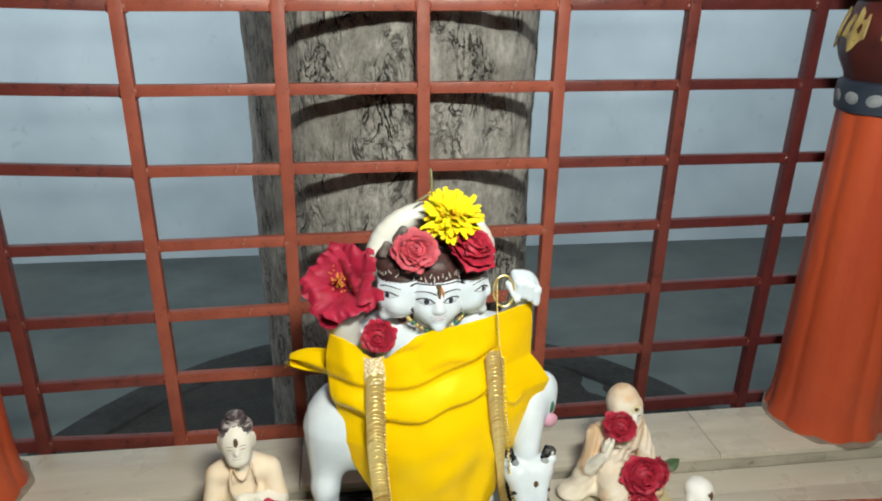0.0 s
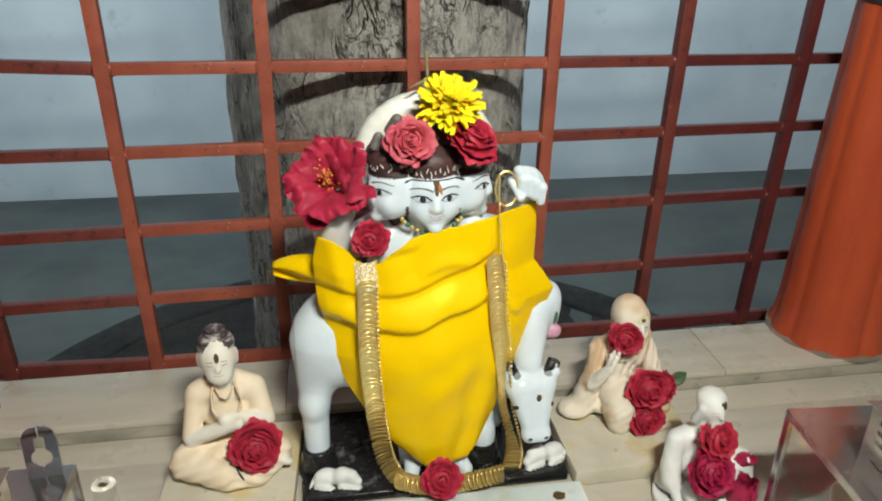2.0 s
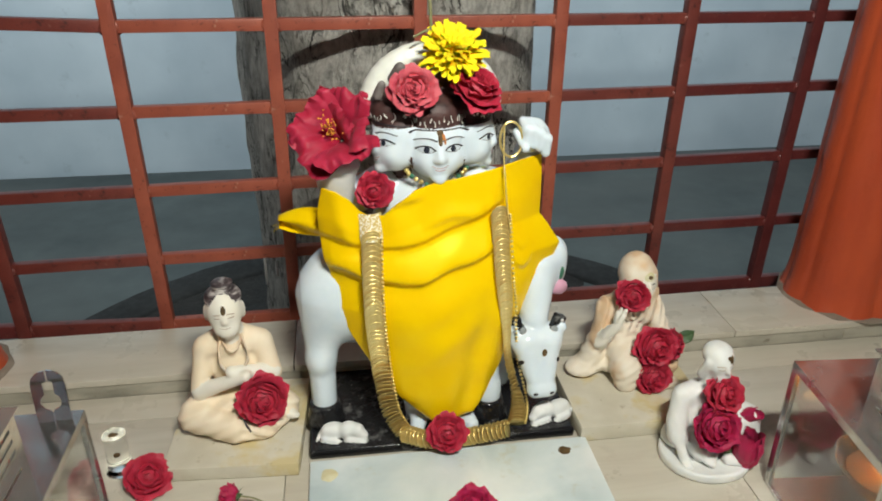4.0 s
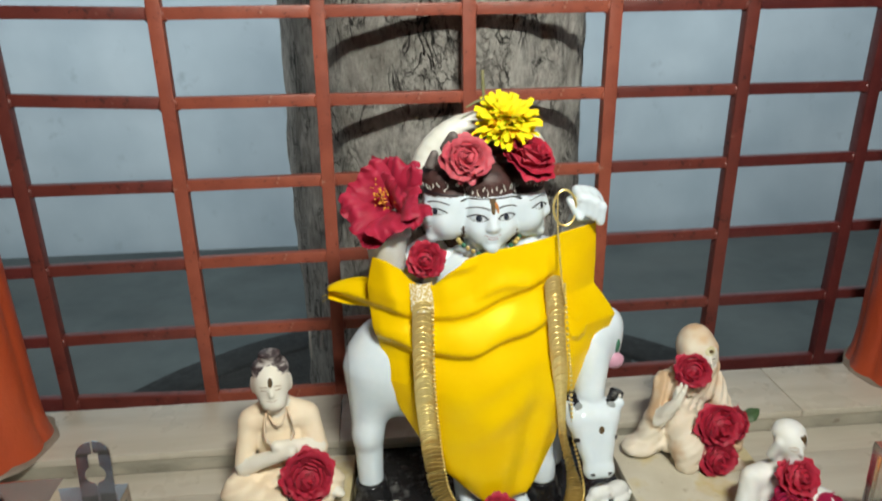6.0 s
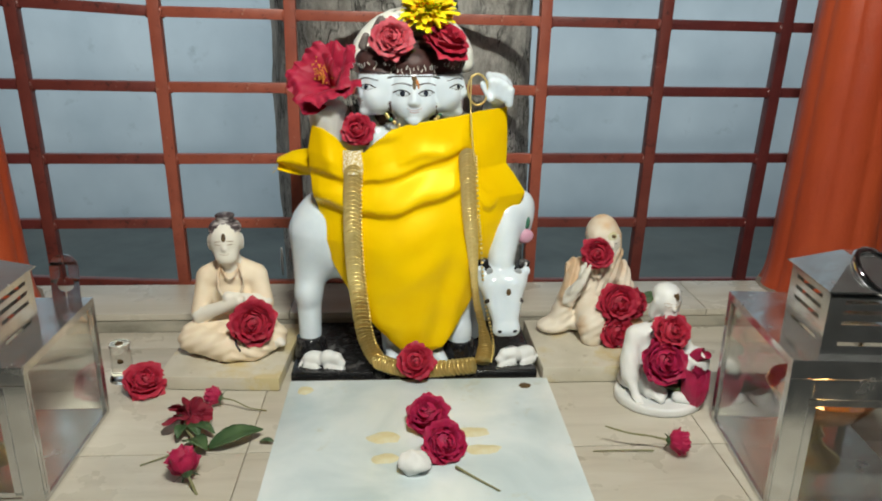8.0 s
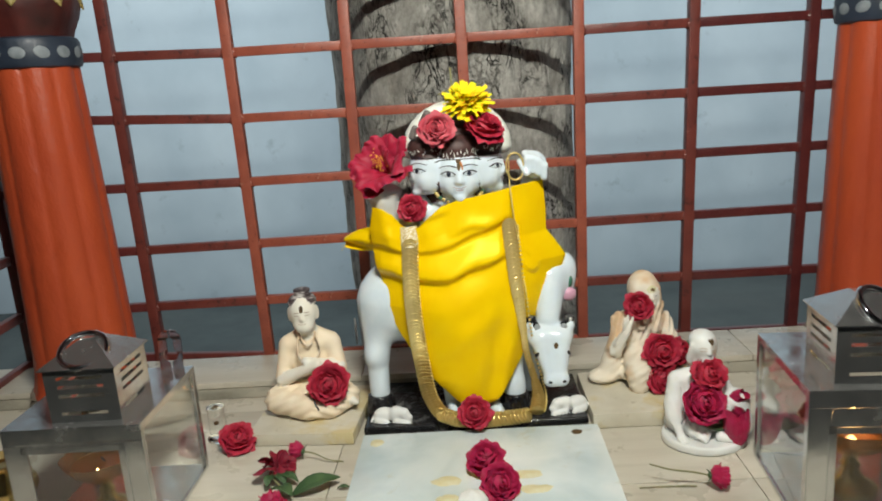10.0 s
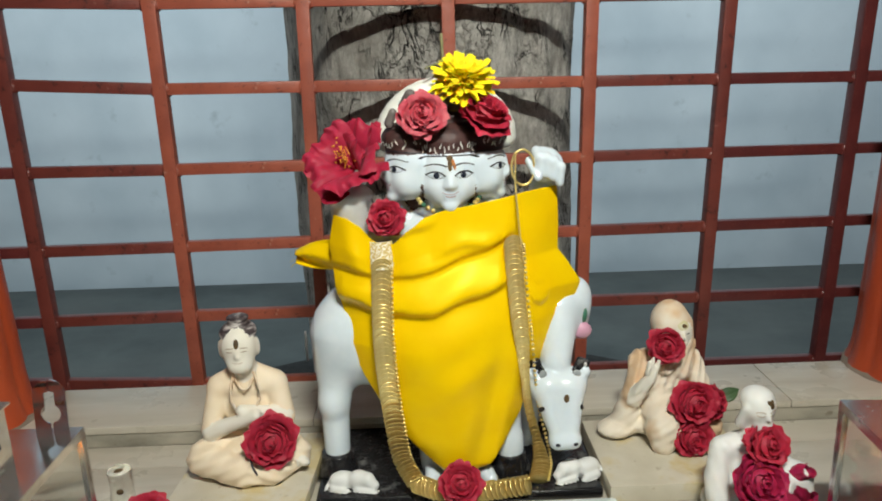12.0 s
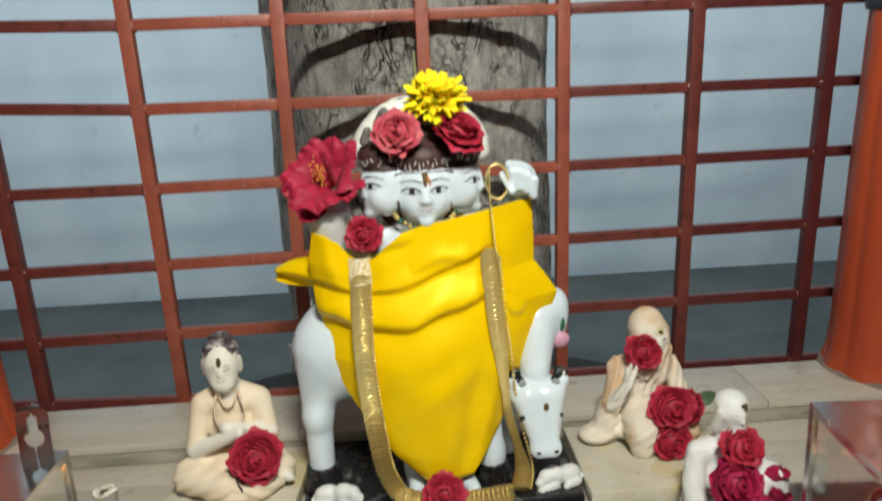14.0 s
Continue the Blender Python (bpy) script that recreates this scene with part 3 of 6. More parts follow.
def grille():
    top = thing("window_grille", "iron grille of square bars in worn red oxide paint", "grille", pose(0, 0.41, 0))
    # Bar colours darken from the middle to both ends: shade put into the paint.
    bar_tones = ["bars_maroon", "bars_brown", "bars", "bars", "bars", "bars", "bars_brown", "bars_maroon", "bars_maroon"]
    kinds = {}
    for coat in set(bar_tones):
        up = bmesh.new()
        box(up, -0.0105, 0.0105, -0.0105, 0.0105, GROUND, 1.42, 0.0015)
        kinds[coat] = mesh_of("upright_bar", up, M[coat])
    for i, (x, lean) in enumerate(COLUMNS):
        ob = new("upright_bar", kinds[bar_tones[i]])
        ob.parent, ob.location = top, (x, 0, 0)
        if bar_tones[i] == "bars_maroon":
            ob["label"] = "dark maroon bar, paint tone with shade in the colour"
        ob.rotation_euler = (0, math.atan2(lean, 0.66), 0)
    # The cross bars carry the same painted shade, bay by bay.
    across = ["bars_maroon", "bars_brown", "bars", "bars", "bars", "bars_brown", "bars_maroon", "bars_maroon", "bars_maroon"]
    for j in range(len(ROWS)):
        for i in range(len(COLUMNS) - 1):
            xa, xb = upright_x(i, ROWS[j][1]), upright_x(i + 1, ROWS[j][1])
            za, zb = row_z(j, xa), row_z(j, xb)
            bm = bmesh.new()
            half = (xb - xa) / 2 - 0.0095
            h = 0.0092 if j else 0.012
            box(bm, -half, half, -0.0075, 0.0075, -h, h, 0.0015)
            for side in (-1, 1):
                # weld beads
                ball(bm, (side * half, -0.006, -0.002 * ((i + j) % 3)), (0.0058, 0.005, h * 0.98), seg=8)
                ball(bm, (side * (half - 0.002), 0.0, -h), (0.005, 0.006, 0.003), seg=8)
            ob = part("cross_bar", bm, M[across[i]], top)
            ob.location = ((xa + xb) / 2, 0.002, (za + zb) / 2)
            ob.rotation_euler = (0, -math.atan2(zb - za, xb - xa), 0)
    return top


grille()


# ---- tree trunk behind the grille ----
def trunk():
    top = thing("tree", "stout old tree trunk with grey cracked bark behind the grille", "tree", pose(0.022, 0.738, GROUND))
    bm = bmesh.new()
    sides, rings, height = 220, 330, 3.40
    rows = []
    for j in range(rings + 1):
        z = height * j / rings
        row = []
        for i in range(sides):
            a = 2 * math.pi * i / sides
            d = Vector((math.cos(a), math.sin(a), 0))
            p = Vector((d.x * 1.2, d.y * 1.2, z * 0.9))
            r = 0.281 + 0.010 * noise.noise(p * 2.0 + Vector((3, 0, 0))) + 0.006 * noise.noise(Vector((d.x * 5, d.y * 5, z * 3)))
            r += 0.12 * math.exp(-z / 0.14) * (0.6 + 0.4 * math.sin(3 * a + 1))
            crack = abs(noise.noise(Vector((d.x * 13, d.y * 13, z * 7 + 4)) + 0.5 * noise.noise_vector(Vector((d.x * 12, d.y * 12, z * 14)))))
            some = noise.noise(Vector((d.x * 4, d.y * 4, z * 5 + 9)))
            r -= 0.0030 * max(0, 1 - crack / 0.035) * max(0, min(1, some * 4))
            r += 0.004 * noise.noise(Vector((d.x * 9, d.y * 9, z * 8))) + 0.0045 * noise.noise(Vector((d.x * 20, d.y * 20, z * 18)))
            x, y = d.x * r, d.y * r - 0.14 * d.x * r
            flank = min(1.0, max(0.0, -x / 0.281 - 0.63) / 0.37)
            row.append(bm.verts.new((x - 0.004 * z - 0.034 * flank, y + 0.22 * flank ** 1.15, z)))
        rows.append(row)
    for a, b in zip(rows, rows[1:]):
        for i in range(sides):
            bm.faces.new((a[i], a[(i + 1) % sides], b[(i + 1) % sides], b[i]))
    return part("trunk", bm, M["bark"], top)


bole = trunk()


def tree_pit():
    """A round cement kerb on the floor with dark soil inside, heaped towards the trunk."""
    bm = bmesh.new()

    def wobble(a, z):
        return 1 + 0.010 * noise.noise(Vector((math.cos(a) * 2, math.sin(a) * 2, 5.0))) + 0.004 * noise.noise(Vector((math.cos(a) * 9, math.sin(a) * 9, 2.0)))

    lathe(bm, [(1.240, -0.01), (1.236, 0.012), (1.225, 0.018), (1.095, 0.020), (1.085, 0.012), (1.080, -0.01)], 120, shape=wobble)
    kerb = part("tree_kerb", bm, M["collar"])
    kerb.matrix_world = pose(0.022, 0.738, GROUND)
    tagged(kerb, "dark cement kerb round the tree pit", "kerb", kind="structure")
    bm = bmesh.new()

    def heap(u, v):
        a, r = 2 * math.pi * u, 0.26 + 0.84 * v
        x, y = r * math.cos(a), r * math.sin(a)
        z = 0.006 + 0.040 * (1 - v) + 0.016 * noise.noise(Vector((x * 7, y * 7, 1))) + 0.006 * noise.noise(Vector((x * 30, y * 30, 3)))
        return Vector((x, y, z))

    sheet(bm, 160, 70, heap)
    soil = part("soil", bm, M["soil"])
    soil.matrix_world = pose(0.022, 0.738, GROUND)
    tagged(soil, "black damp soil heaped round the trunk", "soil", kind="structure")


tree_pit()


def peeling_bark(m, length, width, seed):
    bm = bmesh.new()
    sheet(bm, 8, 3, lambda u, v: Vector((length * (u - 0.5), width * (v - 0.5) * (1 - 0.5 * abs(2 * u - 1) ** 3), 0.10 * length * math.sin(3 * u + seed) + 0.004 * noise.noise(Vector((5 * u, 3 * v, seed))))))
    ob = part("peeling_bark", bm, M["cotton"], bole, "pale peeling strip of bark")
    ob.matrix_local = pose(0.022, 0.738, GROUND).inverted() @ m
    solid = ob.modifiers.new("thickness", "SOLIDIFY")
    solid.thickness = 0.001


# pale peeled strips and drips on the bark, low on the trunk
for x, z, length, width, seed in ((-0.268, -0.045, 0.075, 0.006, 4.0), (-0.236, 0.005, 0.040, 0.007, 6.0), (-0.196, 0.120, 0.048, 0.010, 7.0), (-0.206, 0.060, 0.022, 0.006, 8.0)):
    side = (x - 0.022) / 0.290
    y = 0.738 - 0.290 * math.sqrt(max(0.02, 1 - side * side))
    peeling_bark(pose(x, y, z, 0, 90, math.degrees(math.atan2(y - 0.738, x - 0.022))) @ pose(0, 0, 0, 90), length, width, seed)


# ---- pillars ----
def pillar(m):
    top = thing("pillar", "fluted pillar in glossy orange paint with a blue band and lotus capital", "pillar", m, "pillars of the shrine")
    bm = bmesh.new()
    profile = [(0.103, 0.0), (0.099, 0.012), (0.095, 0.03), (0.092, 0.07), (0.090, 0.15), (0.087, 0.25), (0.083, 0.40), (0.077, 0.585)]
    fine = [(lerp([(z, r) for r, z in profile], z), z) for z in np.linspace(0, 0.585, 50)]

    def flute(a, z):
        return 1 + 0.060 * (abs(math.cos(5 * a + 0.5)) ** 0.7 - 0.5) + 0.006 * noise.noise(Vector((math.cos(a) * 3, math.sin(a) * 3, z * 9))) + 0.0025 * noise.noise(Vector((math.cos(a) * 14, math.sin(a) * 14, z * 30)))

    lathe(bm, fine, 120, shape=flute)
    shaft = part("shaft", bm, M["pillar"], top)
    bm = bmesh.new()
    lathe(bm, [(0.0744, 0.583), (0.0832, 0.586), (0.0856, 0.592), (0.0856, 0.626), (0.0824, 0.633), (0.0752, 0.636)], 64, shape=lambda a, z: 1 + 0.004 * noise.noise(Vector((math.cos(a) * 8, math.sin(a) * 8, z * 30))))
    band = part("band", bm, M["band"], top, "dark blue band with grey painted dots")
    for i in range(14):
        a = 2 * math.pi * (i + 0.3) / 14
        bm = bmesh.new()
        ball(bm, (0.0855 * math.cos(a), 0.0855 * math.sin(a), 0.609), (0.0016, 0.0135, 0.0100), Euler((0.3 * math.sin(5 * i), 0, a)).to_matrix().to_4x4(), seg=12)
        part("dot", bm, M["dot"], band)
    bm = bmesh.new()
    lathe(bm, [(0.0752, 0.634), (0.0784, 0.645), (0.0896, 0.668), (0.0952, 0.690), (0.0928, 0.715), (0.0832, 0.742), (0.0768, 0.757)], 64, shape=lambda a, z: 1 + 0.03 * max(0, math.cos(8 * a)) * (1 if z < 0.74 else 0.2))
    capital = part("lotus_capital", bm, M["lotus"], top, "maroon lotus capital with yellow painted petals")
    for i in range(8):
        a = 2 * math.pi * i / 8
        bm = bmesh.new()
        ball(bm, (0, 0, 0), (0.0045, 0.026, 0.034), seg=16)
        for v in bm.verts:
            # pointed foot, notched crown, a ridge down the middle
            if v.co.z < 0:
                v.co.y *= 1 + v.co.z / 0.042
            else:
                v.co.z += 0.007 * math.cos(v.co.y * 360) - 0.004
            v.co.x += 0.002 * math.cos(v.co.y * 240)
        ob = part("petal", bm, M["lotus_yellow"], capital)
        ob.matrix_local = pose(0.091 * math.cos(a), 0.091 * math.sin(a), 0.712, 0, -14, math.degrees(a))
    bm = bmesh.new()
    lathe(bm, [(0.0752, 0.755), (0.0848, 0.760), (0.0864, 0.775), (0.0800, 0.785), (0.0896, 0.80), (0.0928, 0.82), (0.0832, 0.84), (0.0800, 0.9), (0.0800, 2.75)], 48)
    part("upper_shaft", bm, M["lotus"], top)
    bm = bmesh.new()
    lathe(bm, [(0.110, 0.0), (0.108, 0.002), (0.104, 0.0035), (0.098, 0.005)], 90, shape=lambda a, z: 1 + 0.08 * noise.noise(Vector((math.cos(a) * 3, math.sin(a) * 3, z * 20))) + 0.02 * noise.noise(Vector((math.cos(a) * 12, math.sin(a) * 12, 0))))
    part("mortar_skirt", bm, M["mortar"], top, "rough grey mortar round the foot")
    return top


right_pillar = pillar(pose(0.796, 0.264, STEP))
copy_thing(right_pillar, pose(-0.745, 0.270, STEP, 0, 0, 20) @ Matrix.Diagonal((1, 1, 1.036, 1)))


# ---- marble slabs ----
def slab(name, label, w, d, h, mat, m, bevel=0.004):
    bm = bmesh.new()
    box(bm, -w / 2, w / 2, -d, 0, 0, h, bevel)
    ob = part(name, bm, M[mat])
    ob.matrix_world = m
    return tagged(ob, label, "slab")


slab("marble_slab", "polished white marble slab lying before the idol", 0.385, 0.42, 0.009, "slab", pose(0.012, 0.003, 0.0006, 0, 0, -2.4), 0.002)
slab("stone_plate", "cream marble plate under a seated figurine, stained yellow", 0.18, 0.192, 0.022, "plate", pose(-0.264, 0.196, 0.0006, 0, 0, -6))
slab("stone_plate", "cream marble plate under the shawled figurine", 0.20, 0.176, 0.026, "plate", pose(0.303, 0.165, 0.0006, 0, 0, -2))

# ---- idol ----
def idol():
    W, H, B, HA = 0, 1, 2, 3
    s = [block((0.010, 0.115, 0.0075), (0.187, 0.10, 0.0075), (0, 0, -2.4), B, 0.001, 0.003)]
    # cow: trunk, hind leg, fore legs, neck and head
    s += [blob((-0.03, 0.125, 0.205), (0.135, 0.055, 0.062), mat=W), blob((-0.124, 0.125, 0.212), (0.049, 0.050, 0.062), mat=W, k=0.03),
          limb((-0.09, 0.115, 0.180), (0.02, 0.115, 0.170), 0.046, 0.046, W, 0.03), limb((-0.142, 0.114, 0.205), (-0.155, 0.102, 0.115), 0.040, 0.0200, W, 0.020), limb((-0.155, 0.102, 0.115), (-0.155, 0.096, 0.03), 0.0195, 0.0170, W, 0.010),
          blob((-0.158, 0.092, 0.118), (0.012, 0.014, 0.018), mat=W, k=0.014),
          limb((0.070, 0.085, 0.16), (0.078, 0.070, 0.055), 0.026, 0.0175, W, 0.02), limb((0.078, 0.070, 0.06), (0.079, 0.067, 0.02), 0.018, 0.019, W, 0.01),
          limb((0.11, 0.13, 0.16), (0.112, 0.135, 0.03), 0.026, 0.018, W),
          limb((0.09, 0.125, 0.22), (0.140, 0.105, 0.222), 0.048, 0.034, W, 0.02), blob((0.170, 0.106, 0.240), (0.026, 0.024, 0.034), (0, 14, 0), W, 0.014), blob((0.170, 0.100, 0.218), (0.020, 0.020, 0.030), mat=W, k=0.014),
          limb((0.148, 0.092, 0.235), (0.139, 0.062, 0.172), 0.029, 0.0200, W, 0.010),
          # forehead, flat face, muzzle, ears
          blob((0.139, 0.050, 0.148), (0.037, 0.020, 0.019), (20, 0, 0), W, 0.008),
          limb((0.124, 0.044, 0.142), (0.135, 0.024, 0.088), 0.0190, 0.0110, W, 0.012), limb((0.155, 0.044, 0.142), (0.151, 0.024, 0.088), 0.0190, 0.0110, W, 0.012),
          limb((0.134, 0.021, 0.080), (0.153, 0.021, 0.080), 0.0120, 0.0120, W, 0.006),
          limb((0.114, 0.052, 0.152), (0.105, 0.046, 0.166), 0.0120, 0.0075, W, 0.008), limb((0.162, 0.052, 0.150), (0.174, 0.044, 0.164), 0.0120, 0.0070, W, 0.008),
          # black horn stumps
          block((0.1105, 0.050, 0.170), (0.0085, 0.0075, 0.0120), (-10, -12, 0), B, 0.002, 0.003), block((0.1700, 0.050, 0.169), (0.0080, 0.0075, 0.0115), (-10, 22, 0), B, 0.002, 0.003)]
    # body of the figure under the cloth
    s += [blob((0.0, 0.115, 0.30), (0.075, 0.050, 0.090), mat=W), blob((0.0, 0.11, 0.20), (0.085, 0.06, 0.09), mat=W), limb((-0.02, 0.095, 0.15), (-0.020, 0.075, 0.03), 0.034, 0.022, W), limb((0.035, 0.095, 0.15), (0.030, 0.075, 0.03), 0.034, 0.022, W),
          limb((-0.022, 0.065, 0.03), (-0.030, 0.035, 0.022), 0.014, 0.010, W), limb((0.036, 0.065, 0.03), (0.048, 0.035, 0.022), 0.014, 0.010, W),
          limb((-0.06, 0.115, 0.365), (-0.118, 0.115, 0.335), 0.024, 0.020, W), limb((-0.118, 0.106, 0.330), (-0.118, 0.094, 0.392), 0.018, 0.026, H, 0.003),
          blob((-0.118, 0.092, 0.400), (0.030, 0.024, 0.008), mat=H, k=0.010),
          limb((0.06, 0.10, 0.365), (0.120, 0.115, 0.345), 0.024, 0.020, W), limb((0.120, 0.115, 0.345), (0.127, 0.094, 0.402), 0.020, 0.017, W),
          blob((0.128, 0.079, 0.430), (0.020, 0.017, 0.021), mat=W)]
    for i in range(4):
        # fingers curled down over the palm
        x, top_z = 0.115 + 0.0085 * i, 0.447 - 0.0026 * i * i * 0.55
        s += [limb((x, 0.078, top_z), (x + 0.0015, 0.063, top_z - 0.006), 0.0066, 0.0064, W, 0.004), limb((x + 0.0015, 0.063, top_z - 0.006), (x + 0.001, 0.064, top_z - 0.024), 0.0064, 0.0060, W, 0.003)]
    s.append(limb((0.106, 0.072, 0.436), (0.114, 0.060, 0.418), 0.006, 0.0055, W, 0.002))
    s += [limb((0.004, 0.10, 0.36), (0.004, 0.098, 0.41), 0.026, 0.024, W)]
    # three heads
    faces = (((0.006, 0.084, 0.424), 0, 1.0), ((-0.040, 0.094, 0.431), -66, 0.93), ((0.047, 0.094, 0.431), 70, 0.93))
    for (cx, cy, cz), yaw, k in faces:
        c, sn = math.cos(radians(yaw)), math.sin(radians(yaw))

        def at(x, y, z):
            return (cx + k * (c * x - sn * y), cy + k * (sn * x + c * y), cz + k * z)

        # skull, jaw narrowing to the chin, cheeks, nose with wings, lips
        s += [blob(at(0, 0.002, 0.006), (0.0368 * k, 0.036 * k, 0.042 * k), (0, 0, yaw), W, 0.002), blob(at(0, -0.008, -0.022), (0.0282 * k, 0.024 * k, 0.0210 * k), (0, 0, yaw), W, 0.016),
              blob(at(-0.015, -0.019, -0.012), (0.011 * k, 0.010 * k, 0.011 * k), (0, 0, yaw), W, 0.010), blob(at(0.015, -0.019, -0.012), (0.011 * k, 0.010 * k, 0.011 * k), (0, 0, yaw), W, 0.010),
              limb(at(0, -0.0325, 0.008), at(0, -0.0385, -0.0095), 0.0022 * k, 0.0038 * k, W, 0.010), limb(at(-0.0040, -0.0350, -0.0112), at(0.0040, -0.0350, -0.0112), 0.0024 * k, 0.0024 * k, W, 0.005),
              blob(at(0, -0.0285, -0.0375), (0.0085 * k, 0.0065 * k, 0.0062 * k), (0, 0, yaw), W, 0.009), limb(at(-0.006, -0.0318, -0.0208), at(0.006, -0.0318, -0.0208), 0.0024 * k, 0.0024 * k, W, 0.003),
              limb(at(-0.0048, -0.0315, -0.0258), at(0.0048, -0.0315, -0.0258), 0.0026 * k, 0.0026 * k, W, 0.003)]
    # hair caps
    s += [blob((0.006, 0.091, 0.462), (0.036, 0.036, 0.026), (0, 0, 0), HA, 0.004), blob((0.006, 0.108, 0.455), (0.042, 0.030, 0.040), (0, 0, 0), HA, 0.003),
          blob((-0.041, 0.098, 0.466), (0.034, 0.033, 0.022), (0, 0, 0), HA, 0.004), blob((0.048, 0.098, 0.466), (0.034, 0.033, 0.022), (0, 0, 0), HA, 0.004), blob((-0.030, 0.112, 0.405), (0.020, 0.02, 0.04), (0, 0, 0), HA, 0.003), blob((0.038, 0.112, 0.405), (0.020, 0.02, 0.04), (0, 0, 0), HA, 0.003),
          blob((-0.0300, 0.094, 0.430), (0.0050, 0.024, 0.046), (0, 0, 0), HA, 0.001), blob((0.0420, 0.094, 0.430), (0.0050, 0.024, 0.046), (0, 0, 0), HA, 0.001),
          blob((0.010, 0.105, 0.490), (0.042, 0.030, 0.016), (0, 0, 0), HA, 0.004), limb((-0.047, 0.074, 0.507), (-0.038, 0.068, 0.521), 0.0055, 0.0065, 14, 0.001), limb((-0.064, 0.080, 0.487), (-0.059, 0.076, 0.500), 0.0060, 0.0052, 14, 0.001)]
    # arch behind the heads
    for i in range(16):
        a, b = math.pi * (0.02 + 0.96 * i / 16), math.pi * (0.02 + 0.96 * (i + 1) / 16)
        r = 0.066
        s.append(limb((0.008 + 1.15 * r * math.cos(a), 0.132, 0.457 + r * math.sin(a)), (0.008 + 1.15 * r * math.cos(b), 0.132, 0.457 + r * math.sin(b)), 0.0155, 0.0155, 5, 0.004))
    s += [blob((0.008, 0.142, 0.46), (0.066, 0.010, 0.058), mat=5)]
    # small dogs lying at the feet
    for x, y, z, d in ((-0.136, 0.048, 0.024, 1), (0.168, 0.040, 0.026, -1)):
        start = len(s)
        s += [blob((x - 0.012 * d, y + 0.004, z + 0.002), (0.022, 0.014, 0.015), (0, 8 * d, 10), H, 0.004), blob((x + 0.012 * d, y - 0.002, z + 0.005), (0.017, 0.013, 0.016), (0, -10 * d, 0), H, 0.004),
              blob((x + 0.026 * d, y - 0.008, z + 0.007), (0.011, 0.011, 0.012), (0, 20 * d, 0), H, 0.005), blob((x + 0.035 * d, y - 0.012, z + 0.000), (0.008, 0.008, 0.007), (0, 0, 0), H, 0.005),
              limb((x + 0.010 * d, y - 0.012, z - 0.006), (x + 0.034 * d, y - 0.018, z - 0.008), 0.0060, 0.0050, H, 0.003), limb((x - 0.026 * d, y - 0.006, z - 0.005), (x - 0.006 * d, y - 0.014, z - 0.008), 0.0065, 0.0050, H, 0.003),
              limb((x - 0.032 * d, y + 0.004, z), (x - 0.038 * d, y - 0.006, z - 0.006), 0.0035, 0.0025, H, 0.002)]
        for i in range(start, len(s)):
            o, p = s[i], (x, y, 0.013)
            small = [tuple(c + 0.88 * (v - c) for v, c in zip(q, p)) for q in ((o[1], o[2]) if o[0] == "c" else (o[1],))]
            s[i] = ("c", *small, tuple(0.83 * v for v in o[3]), *o[4:]) if o[0] == "c" else (o[0], small[0], tuple(0.83 * v for v in o[2]), *o[3:])

    def extra(bm, bvh):
        def spot(c, r, mat, rz=0.0, ry=0.0, seg=12):
            ball(bm, c, r, Euler((0, radians(ry), radians(rz))).to_matrix().to_4x4(), mat, seg)

        for (cx, cy, cz), yaw, k in faces:
            turn = Matrix.Translation((cx, cy, cz)) @ Euler((0, 0, radians(yaw))).to_matrix().to_4x4() @ Matrix.Scale(k, 4)

            def decal(x, z, rx, rz, mat, tilt=0.0, thick=0.0007):
                """A thin lens of paint on the face at x, z."""
                stamp(bm, bvh, turn @ Vector((x, -0.056, z)), turn.to_3x3() @ Vector((0, 1, 0)), rx * k, rz * k, mat, tilt, thick)

            for sx in (-1, 1):
                decal(sx * 0.0165, 0.0015, 0.0095, 0.0042, 6)
                decal(sx * 0.0160, 0.0016, 0.0050, 0.0044, 7, 0, 0.0011)
                for i in range(11):
                    t = i / 10
                    decal(sx * (0.0065 + 0.0215 * t), 0.0050 - 0.0042 * (2 * t - 0.9) ** 2 + 0.0018 * t, 0.0021, 0.0011, 4, 0, 0.0012)
                    decal(sx * (0.0075 + 0.0180 * t), -0.0024 + 0.0025 * (2 * t - 1) ** 2, 0.0015, 0.0004, 15, 0, 0.0009)
                    decal(sx * (0.0050 + 0.0245 * t), 0.0105 + 0.0045 * math.sin(math.pi * (0.15 + 0.75 * t)), 0.0024, 0.0013 - 0.0006 * t, 15)
            for i in range(9):
                t = i / 4 - 1
                decal(0.0090 * t, -0.0215 + 0.0026 * t * t, 0.0016, 0.0007, 12)
                decal(0.0052 * t, -0.0246 + 0.0010 * t * t, 0.0013, 0.0010, 12)
            for i in range(27):
                t = i / 13 - 1
                decal(0.0345 * math.sin(1.45 * t), 0.0245 - 0.003 * t * t, 0.0030, 0.0011, 4)
            if yaw == 0:
                decal(0.0, 0.0150, 0.0030, 0.0090, 8, 0, 0.0014)
                decal(0.0, 0.0220, 0.0042, 0.0040, 8, 0, 0.0012)
                decal(0.0046, 0.0150, 0.0024, 0.0075, 9, -6)
            # light strokes of the painted curls above the hairline
            rng = random.Random(int(90 + yaw))
            for i in range(15):
                x0 = 0.031 * math.sin(1.35 * (i / 7 - 1)) + rng.uniform(-0.0014, 0.0014)
                z0 = rng.uniform(0.0275, 0.0345)
                z1 = z0 + rng.uniform(0.003, 0.0075)
                for j in range(6):
                    t = j / 5
